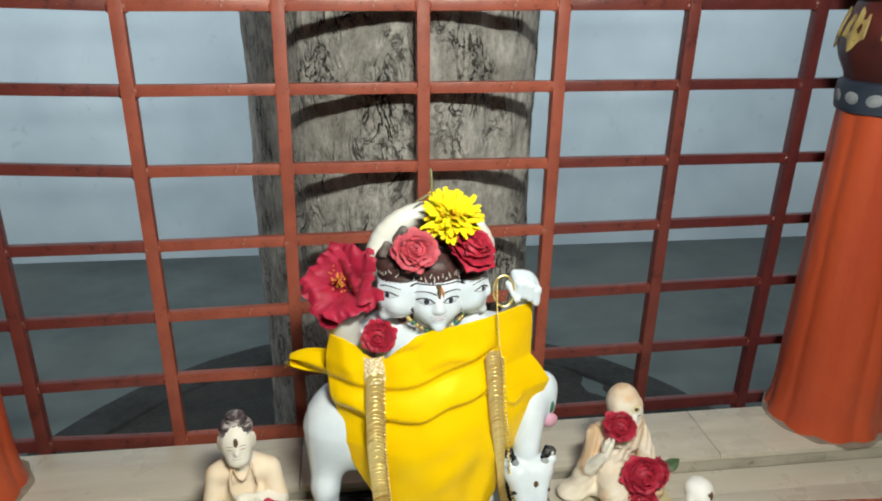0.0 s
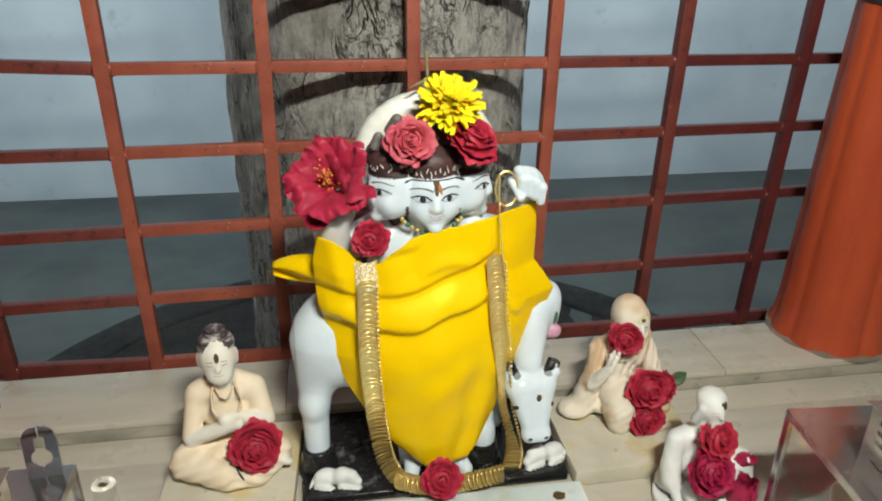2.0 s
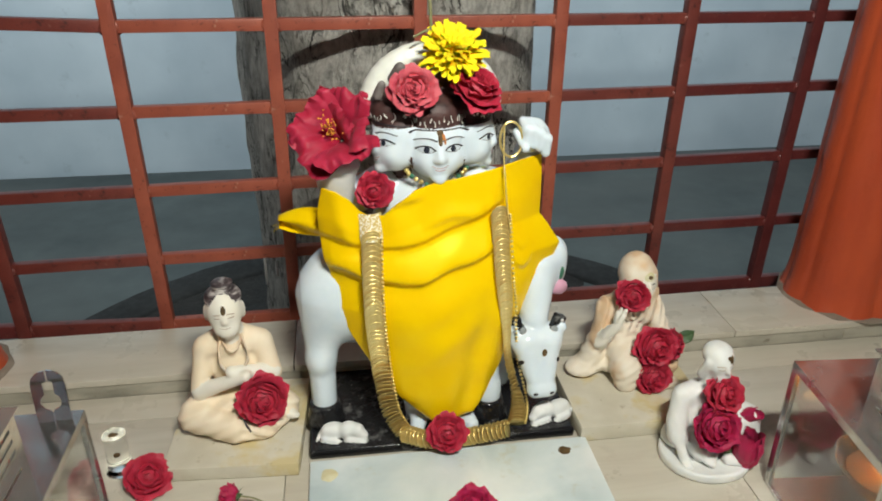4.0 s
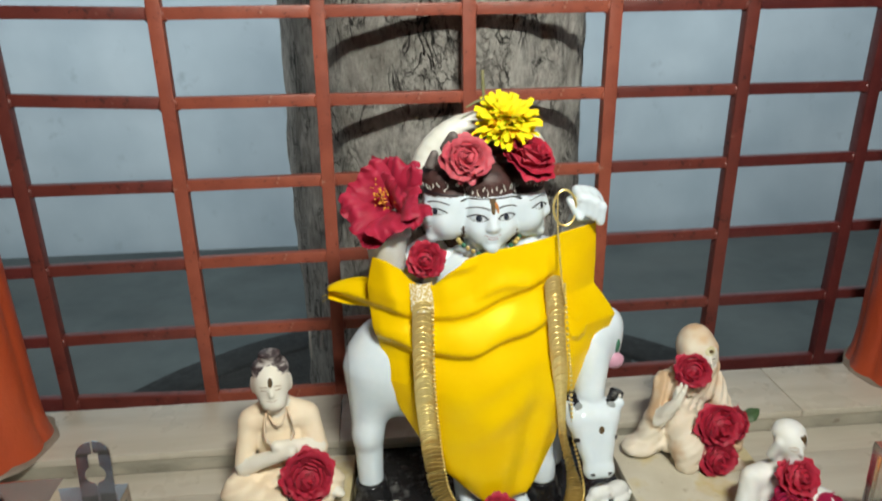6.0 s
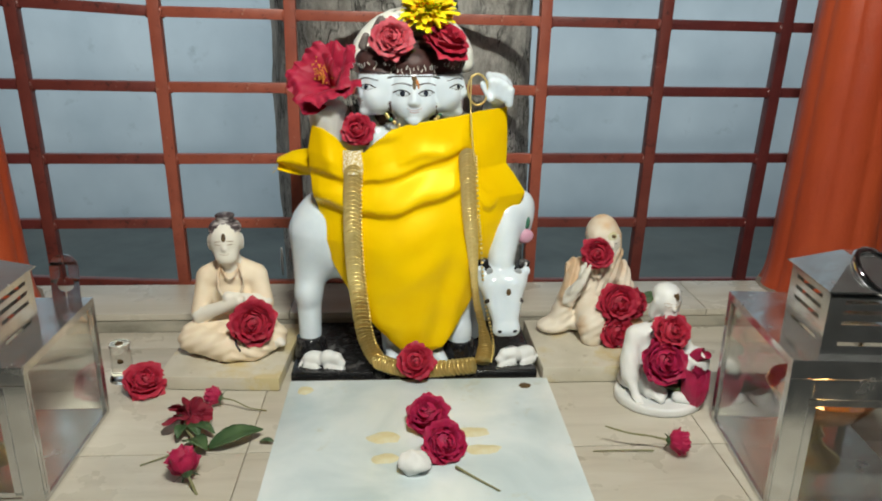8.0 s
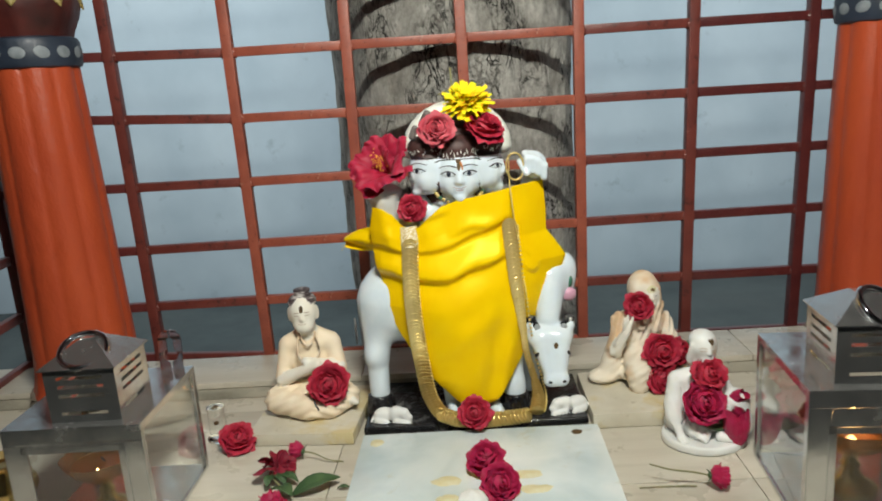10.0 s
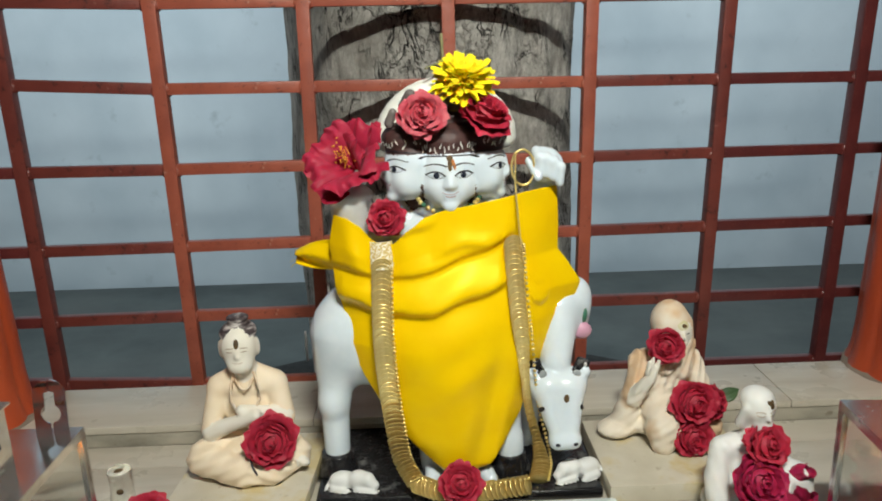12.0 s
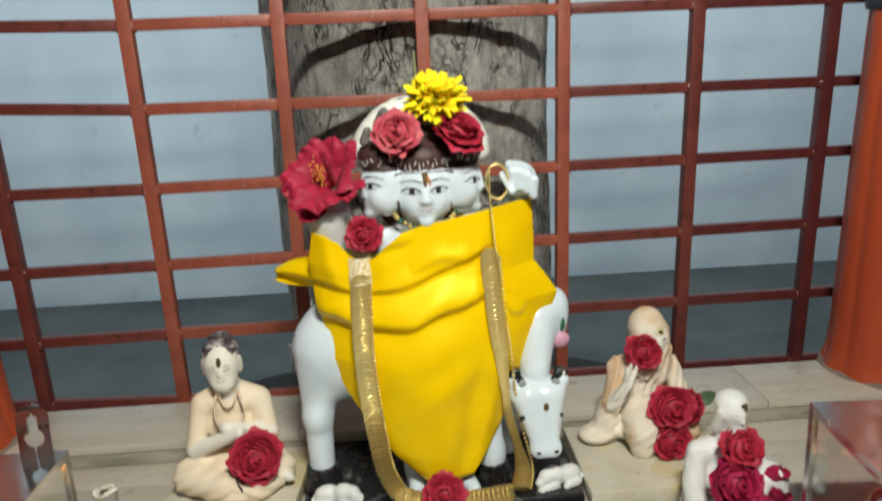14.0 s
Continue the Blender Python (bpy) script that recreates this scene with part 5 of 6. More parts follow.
# ---- gold garland of overlapping discs ----
def garland():
    top = thing("garland", "gold foil garland of overlapping round discs hung over the cloth", "garland")
    left = curve_points([(-0.081, 0.050, 0.316), (-0.083, 0.037, 0.268), (-0.083, 0.032, 0.218), (-0.080, 0.028, 0.168), (-0.075, 0.032, 0.114), (-0.067, 0.025, 0.067), (-0.050, 0.014, 0.036)], 54)
    low = curve_points([(-0.050, 0.014, 0.036), (-0.018, 0.008, 0.026), (0.020, 0.006, 0.024), (0.060, 0.008, 0.024), (0.098, 0.014, 0.024)], 26)
    right = curve_points([(0.081, 0.046, 0.338), (0.082, 0.038, 0.305), (0.085, 0.031, 0.256), (0.089, 0.030, 0.220), (0.094, 0.036, 0.168), (0.099, 0.040, 0.123), (0.109, 0.036, 0.079), (0.114, 0.028, 0.046), (0.108, 0.018, 0.026)], 56)
    bm = bmesh.new()
    lathe(bm, [(0.0125, -0.0004), (0.0128, 0.0), (0.0125, 0.0004), (0.010, 0.0009), (0.004, 0.0012)], 18)
    disc = mesh_of("disc", bm, M["gold"])
    rng = random.Random(4)
    for chain, tilt in ((left, 58), (low, 40), (right, 62)):
        for i, p in enumerate(chain[:-1]):
            d = (chain[i + 1] - p).normalized()
            side = d.cross(Vector((0, -1, 0))).normalized()
            face = side.cross(d).normalized()
            m = Matrix((side, d, face)).transposed().to_4x4()
            if m.to_3x3().determinant() < 0:
                m = Matrix((-side, d, face)).transposed().to_4x4()
            ob = new("disc", disc)
            ob.parent = top
            at = i / len(chain)
            lean = radians((-50 if chain is low else lerp([(0, -26), (0.28, -24), (0.40, -8), (0.56, -14), (0.70, -44), (1, -66)], at)) + rng.uniform(-5, 5))
            shrink = lerp([(0, 0.95), (20, 0.8), (30, 0.42), (42, 0.5), (50, 1.0), (60, 1.0)], i) if chain is right else 1.0
            ob.matrix_basis = Matrix.Translation(p) @ m @ Euler((lean, radians(rng.uniform(-7, 7) - (38 if chain is low else 0)), 0)).to_matrix().to_4x4() @ Matrix.Diagonal((shrink, 1, 1, 1))
    for chain in (left, low, right):
        bm = bmesh.new()
        for i, p in enumerate(chain[:-1]):
            for q in (p,):
                ball(bm, q + Vector((0.0125, -0.003, 0)) if chain is not low else q + Vector((0, -0.003, 0.011)), (0.0021,) * 3, seg=8)
        part("bead_edge", bm, M["gold"], top)
    bm = bmesh.new()
    sheet(bm, 8, 10, lambda u, v: Vector((-0.0945 + 0.028 * u, 0.065 - 0.006 * math.sin(math.pi * u) - 0.016 * v, 0.345 - 0.031 * v)))
    part("end_tag", bm, M["lace"], top, "white and gold lace tag at the garland's end")


garland()


def chain_and_ring():
    top = thing("gold_chain", "thin gold chain with a ring in the idol's raised hand", "chain")
    bm = bmesh.new()
    pts = curve_points([(0.086, 0.060, 0.448), (0.085, 0.052, 0.410), (0.086, 0.046, 0.385), (0.089, 0.040, 0.344), (0.092, 0.034, 0.318)], 58)
    for i, p in enumerate(pts):
        ball(bm, p, (0.0012, 0.0012, 0.0021), Euler((0, 0, 1.57 * (i % 2))).to_matrix().to_4x4(), seg=6)
    part("chain", bm, M["gold"], top)
    bm = bmesh.new()
    tube(bm, [(0.096 + 0.014 * math.cos(a), 0.062 + 0.004 * math.sin(a), 0.430 + 0.021 * math.sin(a)) for a in (2 * math.pi * i / 32 for i in range(33))], 0.0016, 8)
    part("ring", bm, M["gold"], top)


chain_and_ring()


def necklace():
    top = thing("bead_necklace", "short string of green and gold beads at the idol's neck", "necklace")
    for i, p in enumerate(curve_points([(-0.034, 0.084, 0.404), (-0.028, 0.074, 0.388), (0.006, 0.068, 0.372), (0.040, 0.074, 0.388), (0.046, 0.084, 0.404)], 22)):
        bm = bmesh.new()
        ball(bm, p, (0.0032,) * 3, seg=10)
        part("bead", bm, M["gold" if i % 3 else "green_paint"], top)


necklace()


# ---- flowers ----
def petal_sheet(bm, r0, r1, z0, z1, half, curl, seed, ruffle=0.0, nu=8, nv=8, mat=0, lift=0.0, pointed=0.17):
    """One petal: a patch round the flower's axis from its foot (r0, z0) to its lip (r1, z1), half degrees wide to each side, the lip rolled back by curl."""
    def place(u, v):
        a = 2 * u - 1
        edge = 1 - pointed * abs(a) ** 2.4
        t = v * edge
        r = r0 + (r1 - r0) * (0.25 * t + 0.75 * t * t) + curl * max(0, t - 0.62) ** 1.5 * 2.2
        z = z0 + (z1 - z0) * math.sin(1.45 * t) - curl * max(0, t - 0.62) ** 1.6 * 2.0
        wide = radians(half) * (0.45 + 0.55 * math.sin(math.pi * (0.15 + 0.55 * t)))
        ang = a * wide
        n = noise.noise(Vector((a * 1.7 + seed * 3.1, v * 2.3, seed * 1.7)))
        r += (ruffle + 0.0012) * n * (0.3 + t) + lift * abs(a) ** 2
        z += ruffle * 1.3 * noise.noise(Vector((a * 3.1 + seed, v * 2, 9.0))) * t
        return Vector((r * math.cos(ang), r * math.sin(ang), z))

    return sheet(bm, nu, nv, place, mat)


def cup_petal(bm, r1, z1, half, curl, seed, ruffle):
    """A cupped rose petal of radius r1 and height z1; one edge tucks under its neighbour, the lip rolls back."""
    def place(u, v):
        a = 2 * u - 1
        t = v * (1 - 0.20 * abs(a) ** 2.6 + 0.05 * noise.noise(Vector((a * 2.0, seed, 1.0))))
        lip = max(0.0, t - 0.72) / 0.28
        r = r1 * math.sin(0.5 * math.pi * min(1.0, 0.15 + 1.0 * t)) ** 0.8 + curl * lip ** 1.6 + 0.055 * r1 * a * t
        z = z1 * (0.12 * t + 0.88 * t ** 1.5) - 0.75 * curl * lip ** 2
        r += ruffle * (1.0 + 2.5 * lip) * noise.noise(Vector((a * 2.6 + seed, v * 2.0, seed * 1.7)))
        z += ruffle * 2.4 * t * noise.noise(Vector((a * 3.4 + seed, v, 9.0)))
        ang = a * radians(half) * (0.55 + 0.45 * math.sin(0.5 * math.pi * min(1, t * 1.4)))
        return Vector((r * math.cos(ang), r * math.sin(ang), z))

    return sheet(bm, 14, 10, place)


def rose(name, label, mat, seed, open_=1.0, stem=0.0, group="roses"):
    """A rose whose axis is +z, about 6.4 cm across when open_ is 1, foot at the origin."""
    rng = random.Random(seed)
    top = thing(name, label, "flower", None, group)
    k = open_
    # (petals, radius, height, half width in degrees, curl of the lip), from the heart outwards
    rings = [(2, 0.0024, 0.0320, 150, 0.0), (3, 0.0050, 0.0318, 112, 0.0008), (3, 0.0080, 0.0315, 95, 0.0016), (4, 0.0118, 0.0305, 78, 0.0026), (4, 0.0158, 0.0288, 70, 0.0036), (5, 0.0200 * k, 0.0265 / k ** 0.4, 62, 0.0052), (5, 0.0250 * k, 0.0205 / k ** 0.7, 56, 0.0062), (5, 0.0285 * k, 0.0125 / k ** 0.8, 52, 0.0060)]
    turn = rng.uniform(0, 360)
    for j, (n, r1, z1, half, curl) in enumerate(rings):
        turn += 47
        if k < 0.7 and j < 5:
            r1 *= k + 0.2
        for i in range(n):
            bm = bmesh.new()
            cup_petal(bm, r1 * rng.uniform(0.93, 1.07), z1 * rng.uniform(0.94, 1.06), half, curl * (k if k < 0.7 else 1.0) ** 2 * rng.uniform(0.6, 1.4), rng.uniform(0, 50), 0.0003 + 0.0003 * j)
            ob = part("petal", bm, M[mat], top)
            ob.rotation_euler = (radians(rng.uniform(-4, 4)), radians(rng.uniform(-5, 5)), radians(turn + 360 * i / n + rng.uniform(-8, 8)))
    bm = bmesh.new()
    lathe(bm, [(0.002, -0.006), (0.006, -0.003), (0.0075, 0.001), (0.006, 0.005), (0.003, 0.008)], 12)
    for i in range(5):
        a = 2 * math.pi * i / 5
        sheet(bm, 2, 5, lambda u, v: Vector((math.cos(a) * (0.005 + 0.016 * v) - math.sin(a) * 0.004 * (2 * u - 1) * (1 - v), math.sin(a) * (0.005 + 0.016 * v) + math.cos(a) * 0.004 * (2 * u - 1) * (1 - v), -0.001 - 0.006 * v * v)))
    calyx = part("calyx", bm, M["leaf"], top)
    bm = bmesh.new()
    lathe(bm, [(0.004, 0.002), (0.016 * k, 0.006), (0.0225 * k, 0.012), (0.0185 * k, 0.0190), (0.0120 * k, 0.0240), (0.0050 * k, 0.0272), (0.0004, 0.0278)], 20)
    part("heart", bm, M[mat], top)
    if stem:
        bm = bmesh.new()
        tube(bm, curve_points([(0, 0, -0.002), (0.003, 0.002, -0.3 * stem), (-0.002, 0.006, -0.65 * stem), (0.004, 0.010, -stem)], 12), lambda t: 0.0019 - 0.0005 * t, 8)
        part("stem", bm, M["stem"], calyx)
    return top


def aim(place, axis, spin=0.0, size=1.0):
    """A pose at place whose z axis points along axis."""
    q = Vector(axis).normalized().to_track_quat("Z", "Y").to_matrix().to_4x4()
    return Matrix.Translation(place) @ q @ pose(0, 0, 0, 0, 0, spin) @ Matrix.Scale(size, 4)


def settle(ob, centre, axis, spin, size):
    """Sets a flower so that its middle, 15 mm above its foot, lies at centre."""
    a = Vector(axis).normalized()
    size *= 0.90
    ob.matrix_basis = aim(Vector(centre) - 0.017 * size * a, axis, spin, size)
    return ob


def place_copy(src, centre, axis, spin, size):
    ob = copy_thing(src, Matrix())
    return settle(ob, centre, axis, spin, size)


pink = rose("rose", "pink rose resting on the idol's hair", "rose_pink", 11)
settle(pink, (-0.024, 0.050, 0.500), (-0.08, -0.93, 0.35), 20, 0.92)
red = rose("rose", "deep red rose tucked among the offerings", "rose_red", 5)
settle(red, (0.052, 0.058, 0.500), (0.30, -0.46, 0.78), 0, 1.12)
for c, a, s, k in (((-0.074, 0.062, 0.374), (-0.15, -0.95, 0.20), 80, 0.78), ((-0.236, 0.054, 0.085), (0.12, -0.92, 0.28), 150, 1.18), ((0.299, 0.092, 0.172), (-0.25, -0.90, 0.22), 200, 0.86),
                   ((0.332, 0.060, 0.100), (-0.02, -0.92, 0.35), 250, 1.06), ((0.366, 0.072, 0.093), (0.55, -0.75, 0.25), 40, 0.80), ((0.330, 0.052, 0.053), (-0.05, -0.95, 0.22), 310, 0.95),
                   ((0.360, -0.080, 0.116), (0.12, -0.80, 0.55), 120, 0.94), ((0.005, -0.006, 0.044), (-0.10, -0.85, 0.45), 60, 0.92), ((-0.386, 0.004, 0.024), (0.25, -0.55, 0.75), 10, 1.02)):
    place_copy(red, c, a, s, k)
magenta = rose("rose", "magenta rose on the white figurine's lap", "rose_dark", 23)
settle(magenta, (0.347, -0.097, 0.078), (-0.05, -0.88, 0.42), 30, 1.08)
for c, a, s, k in (((0.012, -0.135, 0.036), (-0.20, -0.45, 0.85), 90, 0.98), ((0.030, -0.200, 0.032), (0.20, -0.70, 0.60), 200, 0.95)):
    tagged(place_copy(magenta, c, a, s, k), "dark red rose lying on the marble slab")


def closed_bud(name, label, mat, seed):
    """A long closed bud, 6 cm high, of petals wrapped round one another, foot at the origin."""
    rng = random.Random(seed)
    top = thing(name, label, "flower", None, "roses")
    for i in range(9):
        lean, wide, tall = rng.uniform(-0.3, 0.3), rng.uniform(48, 72), rng.uniform(0.84, 1.10)

        def place(u, v):
            a = radians(137.5 * i + wide * (2 * u - 1)) + lean * v
            edge = 1 - 0.12 * abs(2 * u - 1) ** 2.5
            t = v * edge
            r = 0.0195 * math.sin(math.pi * (0.07 + 0.74 * t)) ** 0.55 * (0.80 + 0.020 * i) + 0.0035 * max(0, t - 0.8) * 5 * (0.3 + 0.1 * i)
            r += 0.0030 * noise.noise(Vector((4 * u, 4 * v, i * 3.1))) + 0.0016 * v * noise.noise(Vector((11 * u, 3 * v, i * 1.7)))
            return Vector((r * math.cos(a), r * math.sin(a), 0.060 * tall * t))

        bm = bmesh.new()
        sheet(bm, 14, 14, place)
        part("petal", bm, M[mat], top)
    bm = bmesh.new()
    lathe(bm, [(0.002, -0.006), (0.006, -0.003), (0.0080, 0.001), (0.0075, 0.004)], 12)
    part("calyx", bm, M["leaf"], top)
    return top


closed = closed_bud("rose_bud", "long closed magenta rose bud standing beside the white figurine", "rose_dark", 31)
closed.matrix_basis = aim((0.396, -0.096, 0.008), (-0.10, -0.10, 0.98), 0, 1.0)
tagged(place_copy(closed, (0.399, -0.070, 0.070), (0.5, -0.6, 0.5), 80, 0.55), "small dark rose bud behind the white figurine's roses")
floor_bud = rose("rose_bud", "red rose bud with a dry stem lying on the tiles", "rose_dark", 37, 0.62, 0.105)
settle(floor_bud, (0.330, -0.203, 0.020), (0.92, -0.25, -0.02), 0, 0.86)
side_bud = place_copy(floor_bud, (-0.282, -0.040, 0.018), (-0.9, 0.30, 0.15), 140, 0.72)
low_rose = place_copy(floor_bud, (-0.285, -0.205, 0.026), (-0.35, 0.55, 0.55), 70, 1.05)


def leaf_sheet(bm, length, width, bend, seed, mat=0):
    def place(u, v):
        a = 2 * u - 1
        w = width * math.sin(math.pi * min(1, 0.04 + 0.96 * v)) ** 0.8 * (1 - 0.25 * v)
        z = bend * math.sin(math.pi * v) + 0.22 * abs(a) * w + 0.0015 * noise.noise(Vector((a * 2, v * 5, seed)))
        return Vector((length * v, a * w * (1 + 0.05 * math.sin(40 * v)), z))

    return sheet(bm, 8, 16, place, mat)


def leaf(label, m, length, width, bend, seed):
    bm = bmesh.new()
    leaf_sheet(bm, length, width, bend, seed)
    ob = part("leaf", bm, M["leaf"])
    ob.matrix_world = m
    solid = ob.modifiers.new("thickness", "SOLIDIFY")
    solid.thickness = 0.0006
    return tagged(ob, label, "leaf", "loose leaves")


def wilted():
    """A wilted rose on the tiles with drooping petals, sepals and two leaves on its stalk."""
    top = thing("wilted_rose", "wilted dark red rose with green sepals lying on the tiles", "flower", pose(-0.305, -0.100, 0.004), "roses")
    rng = random.Random(77)
    for i in range(15):
        bm = bmesh.new()
        petal_sheet(bm, 0.002, rng.uniform(0.016, 0.030), 0.0, rng.uniform(0.004, 0.022), rng.uniform(30, 55), rng.uniform(0.0, 0.012), rng.uniform(0, 60), 0.005)
        ob = part("petal", bm, M["rose_wilted"], top)
        ob.matrix_local = pose(0.004, 0.006, 0.014, rng.uniform(20, 55), rng.uniform(-30, 30), 24 * i)
    bm = bmesh.new()
    tube(bm, curve_points([(0.0, -0.006, 0.010), (0.006, -0.020, 0.008), (0.018, -0.040, 0.006), (0.022, -0.07, 0.006)], 12), 0.0020, 8)
    part("stem", bm, M["stem"], top)
    for x, y, rz, ln in ((0.004, -0.008, -50, 0.030), (0.0, -0.010, -100, 0.026), (0.010, -0.012, -20, 0.034)):
        bm = bmesh.new()
        leaf_sheet(bm, ln, 0.009, 0.006, rz)
        ob = part("sepal_leaf", bm, M["leaf"], top)
        ob.matrix_local = pose(x, y, 0.012, 0, 12, rz)


wilted()
leaf("dark green rose leaf, curled, lying on the tiles", pose(-0.268, -0.150, 0.005, 8, -6, 22), 0.072, 0.017, 0.008, 3)
leaf("small dark green leaf lying on the tiles", pose(-0.205, -0.138, 0.004, 0, -4, -12), 0.020, 0.005, 0.003, 5)
leaf("dark green rose leaf, curled, lying on the tiles", pose(-0.300, -0.135, 0.006, -10, -8, -42), 0.046, 0.016, 0.008, 8)
leaf("green rose leaf beside the shawled figurine's roses", pose(0.372, 0.082, 0.092, 50, -20, 10), 0.034, 0.011, 0.003, 9)
leaf("pale green leaf under the magenta roses", pose(0.345, -0.088, 0.040, 60, 10, 10), 0.050, 0.012, 0.004, 12)


def hibiscus():
    top = thing("hibiscus", "large crimson hibiscus with crinkled petals and orange pollen", "flower", aim((-0.106, 0.104, 0.427), (-0.40, -0.70, 0.58), 10, 0.91))
    rng = random.Random(9)

    def petal(u, v, seed):
        a = 2 * u - 1
        w = 0.045 * math.sin(math.pi * (0.05 + 0.60 * v)) ** 0.75
        r = 0.003 + 0.054 * v * (1 - 0.12 * a * a + 0.03 * math.sin(11 * a + seed))
        n1, n2 = noise.noise(Vector((a * 2.2, v * 3, seed))), noise.noise(Vector((a * 7, v * 5, seed + 4)))
        z = 0.036 * math.sin(1.8 * v) + 0.007 * n1 * v + (0.005 * math.sin(6.5 * a + seed) + 0.0022 * math.sin(19 * a + 2 * seed) + 0.003 * n2) * v ** 3
        return Vector((r, a * w + 0.003 * n2 * v, z))

    for i in range(6):
        bm = bmesh.new()
        seed = rng.uniform(0, 90)
        sheet(bm, 36, 22, lambda u, v: petal(u, v, seed))
        ob = part("petal", bm, M["hibiscus"], top)
        size = 1.0 if i < 5 else 0.72
        ob.matrix_local = pose(0, 0, 0.001 * i, rng.uniform(-14, -6), rng.uniform(-8, 4) - (0 if i < 5 else 20), 72 * i + (0 if i < 5 else 36) + rng.uniform(-8, 8)) @ Matrix.Scale(size, 4)
    bm = bmesh.new()
    tube(bm, curve_points([(0, 0, 0.004), (-0.003, 0.003, 0.024), (-0.005, 0.007, 0.050)], 8), 0.0016, 8)
    column = part("column", bm, M["hibiscus"], top)
    bm = bmesh.new()
    for i in range(70):
        t = rng.uniform(0.35, 1.0)
        p = Vector((-0.005 * t + rng.gauss(0, 0.0055), 0.007 * t + rng.gauss(0, 0.0055), 0.014 + 0.038 * t + rng.gauss(0, 0.003)))
        ball(bm, p, (0.0013,) * 3, seg=6)
    part("pollen", bm, M["pollen"], column, "orange pollen grains")
    return top


hibiscus()


def chrysanthemum():
    top = thing("chrysanthemum", "bright yellow chrysanthemum standing on the idol's head", "flower", aim((0.025, 0.086, 0.523), (0.06, -0.62, 0.78), 0, 1.06))
    rng = random.Random(21)
    rings = [(10, 0.012, 82), (16, 0.018, 74), (22, 0.024, 65), (28, 0.029, 55), (34, 0.033, 44), (36, 0.036, 32), (36, 0.037, 20), (30, 0.037, 6)]
    bm0 = bmesh.new()

    def strap(u, v):
        a = 2 * u - 1
        w = 0.0030 * (0.5 + 0.9 * v) * (1 - max(0, v - 0.85) * 3)
        return Vector((v, a * w / 0.03, 0.010 * math.sin(2.4 * v) / 0.03 * 0.6 + 0.05 * a * a))

    sheet(bm0, 3, 8, strap)
    ray = mesh_of("ray_petal", bm0, M["chrys"])
    for j, (n, length, rise) in enumerate(rings):
        for i in range(n):
            ob = new("ray_petal", ray)
            ob.parent = top
            k = length * rng.uniform(0.78, 1.22)
            ob.matrix_basis = pose(0, 0, 0.010 - 0.0012 * j, 0, -rise + rng.uniform(-9, 9), 360 * i / n + 13 * j + rng.uniform(-5, 5)) @ pose(0, 0, 0, rng.uniform(-25, 25)) @ Matrix.Diagonal((k, 0.03, 0.03, 1))
    bm = bmesh.new()
    ball(bm, (0, 0, 0.010), (0.019, 0.019, 0.016), seg=20)
    part("centre", bm, M["chrys"], top)
    bm = bmesh.new()
    home = top.matrix_basis.inverted()
    tube(bm, curve_points([home @ Vector(p) for p in ((0.026, 0.090, 0.520), (0.014, 0.106, 0.540), (0.006, 0.108, 0.556), (0.004, 0.110, 0.590))], 14), 0.0019, 8)
    tube(bm, curve_points([home @ Vector(p) for p in ((0.006, 0.108, 0.556), (-0.004, 0.104, 0.554), (-0.018, 0.098, 0.549))], 8), lambda t: 0.0022 - 0.0012 * t, 8)
    part("stem", bm, M["stem"], top, "pale green stem with a bract")
    return top


chrysanthemum()


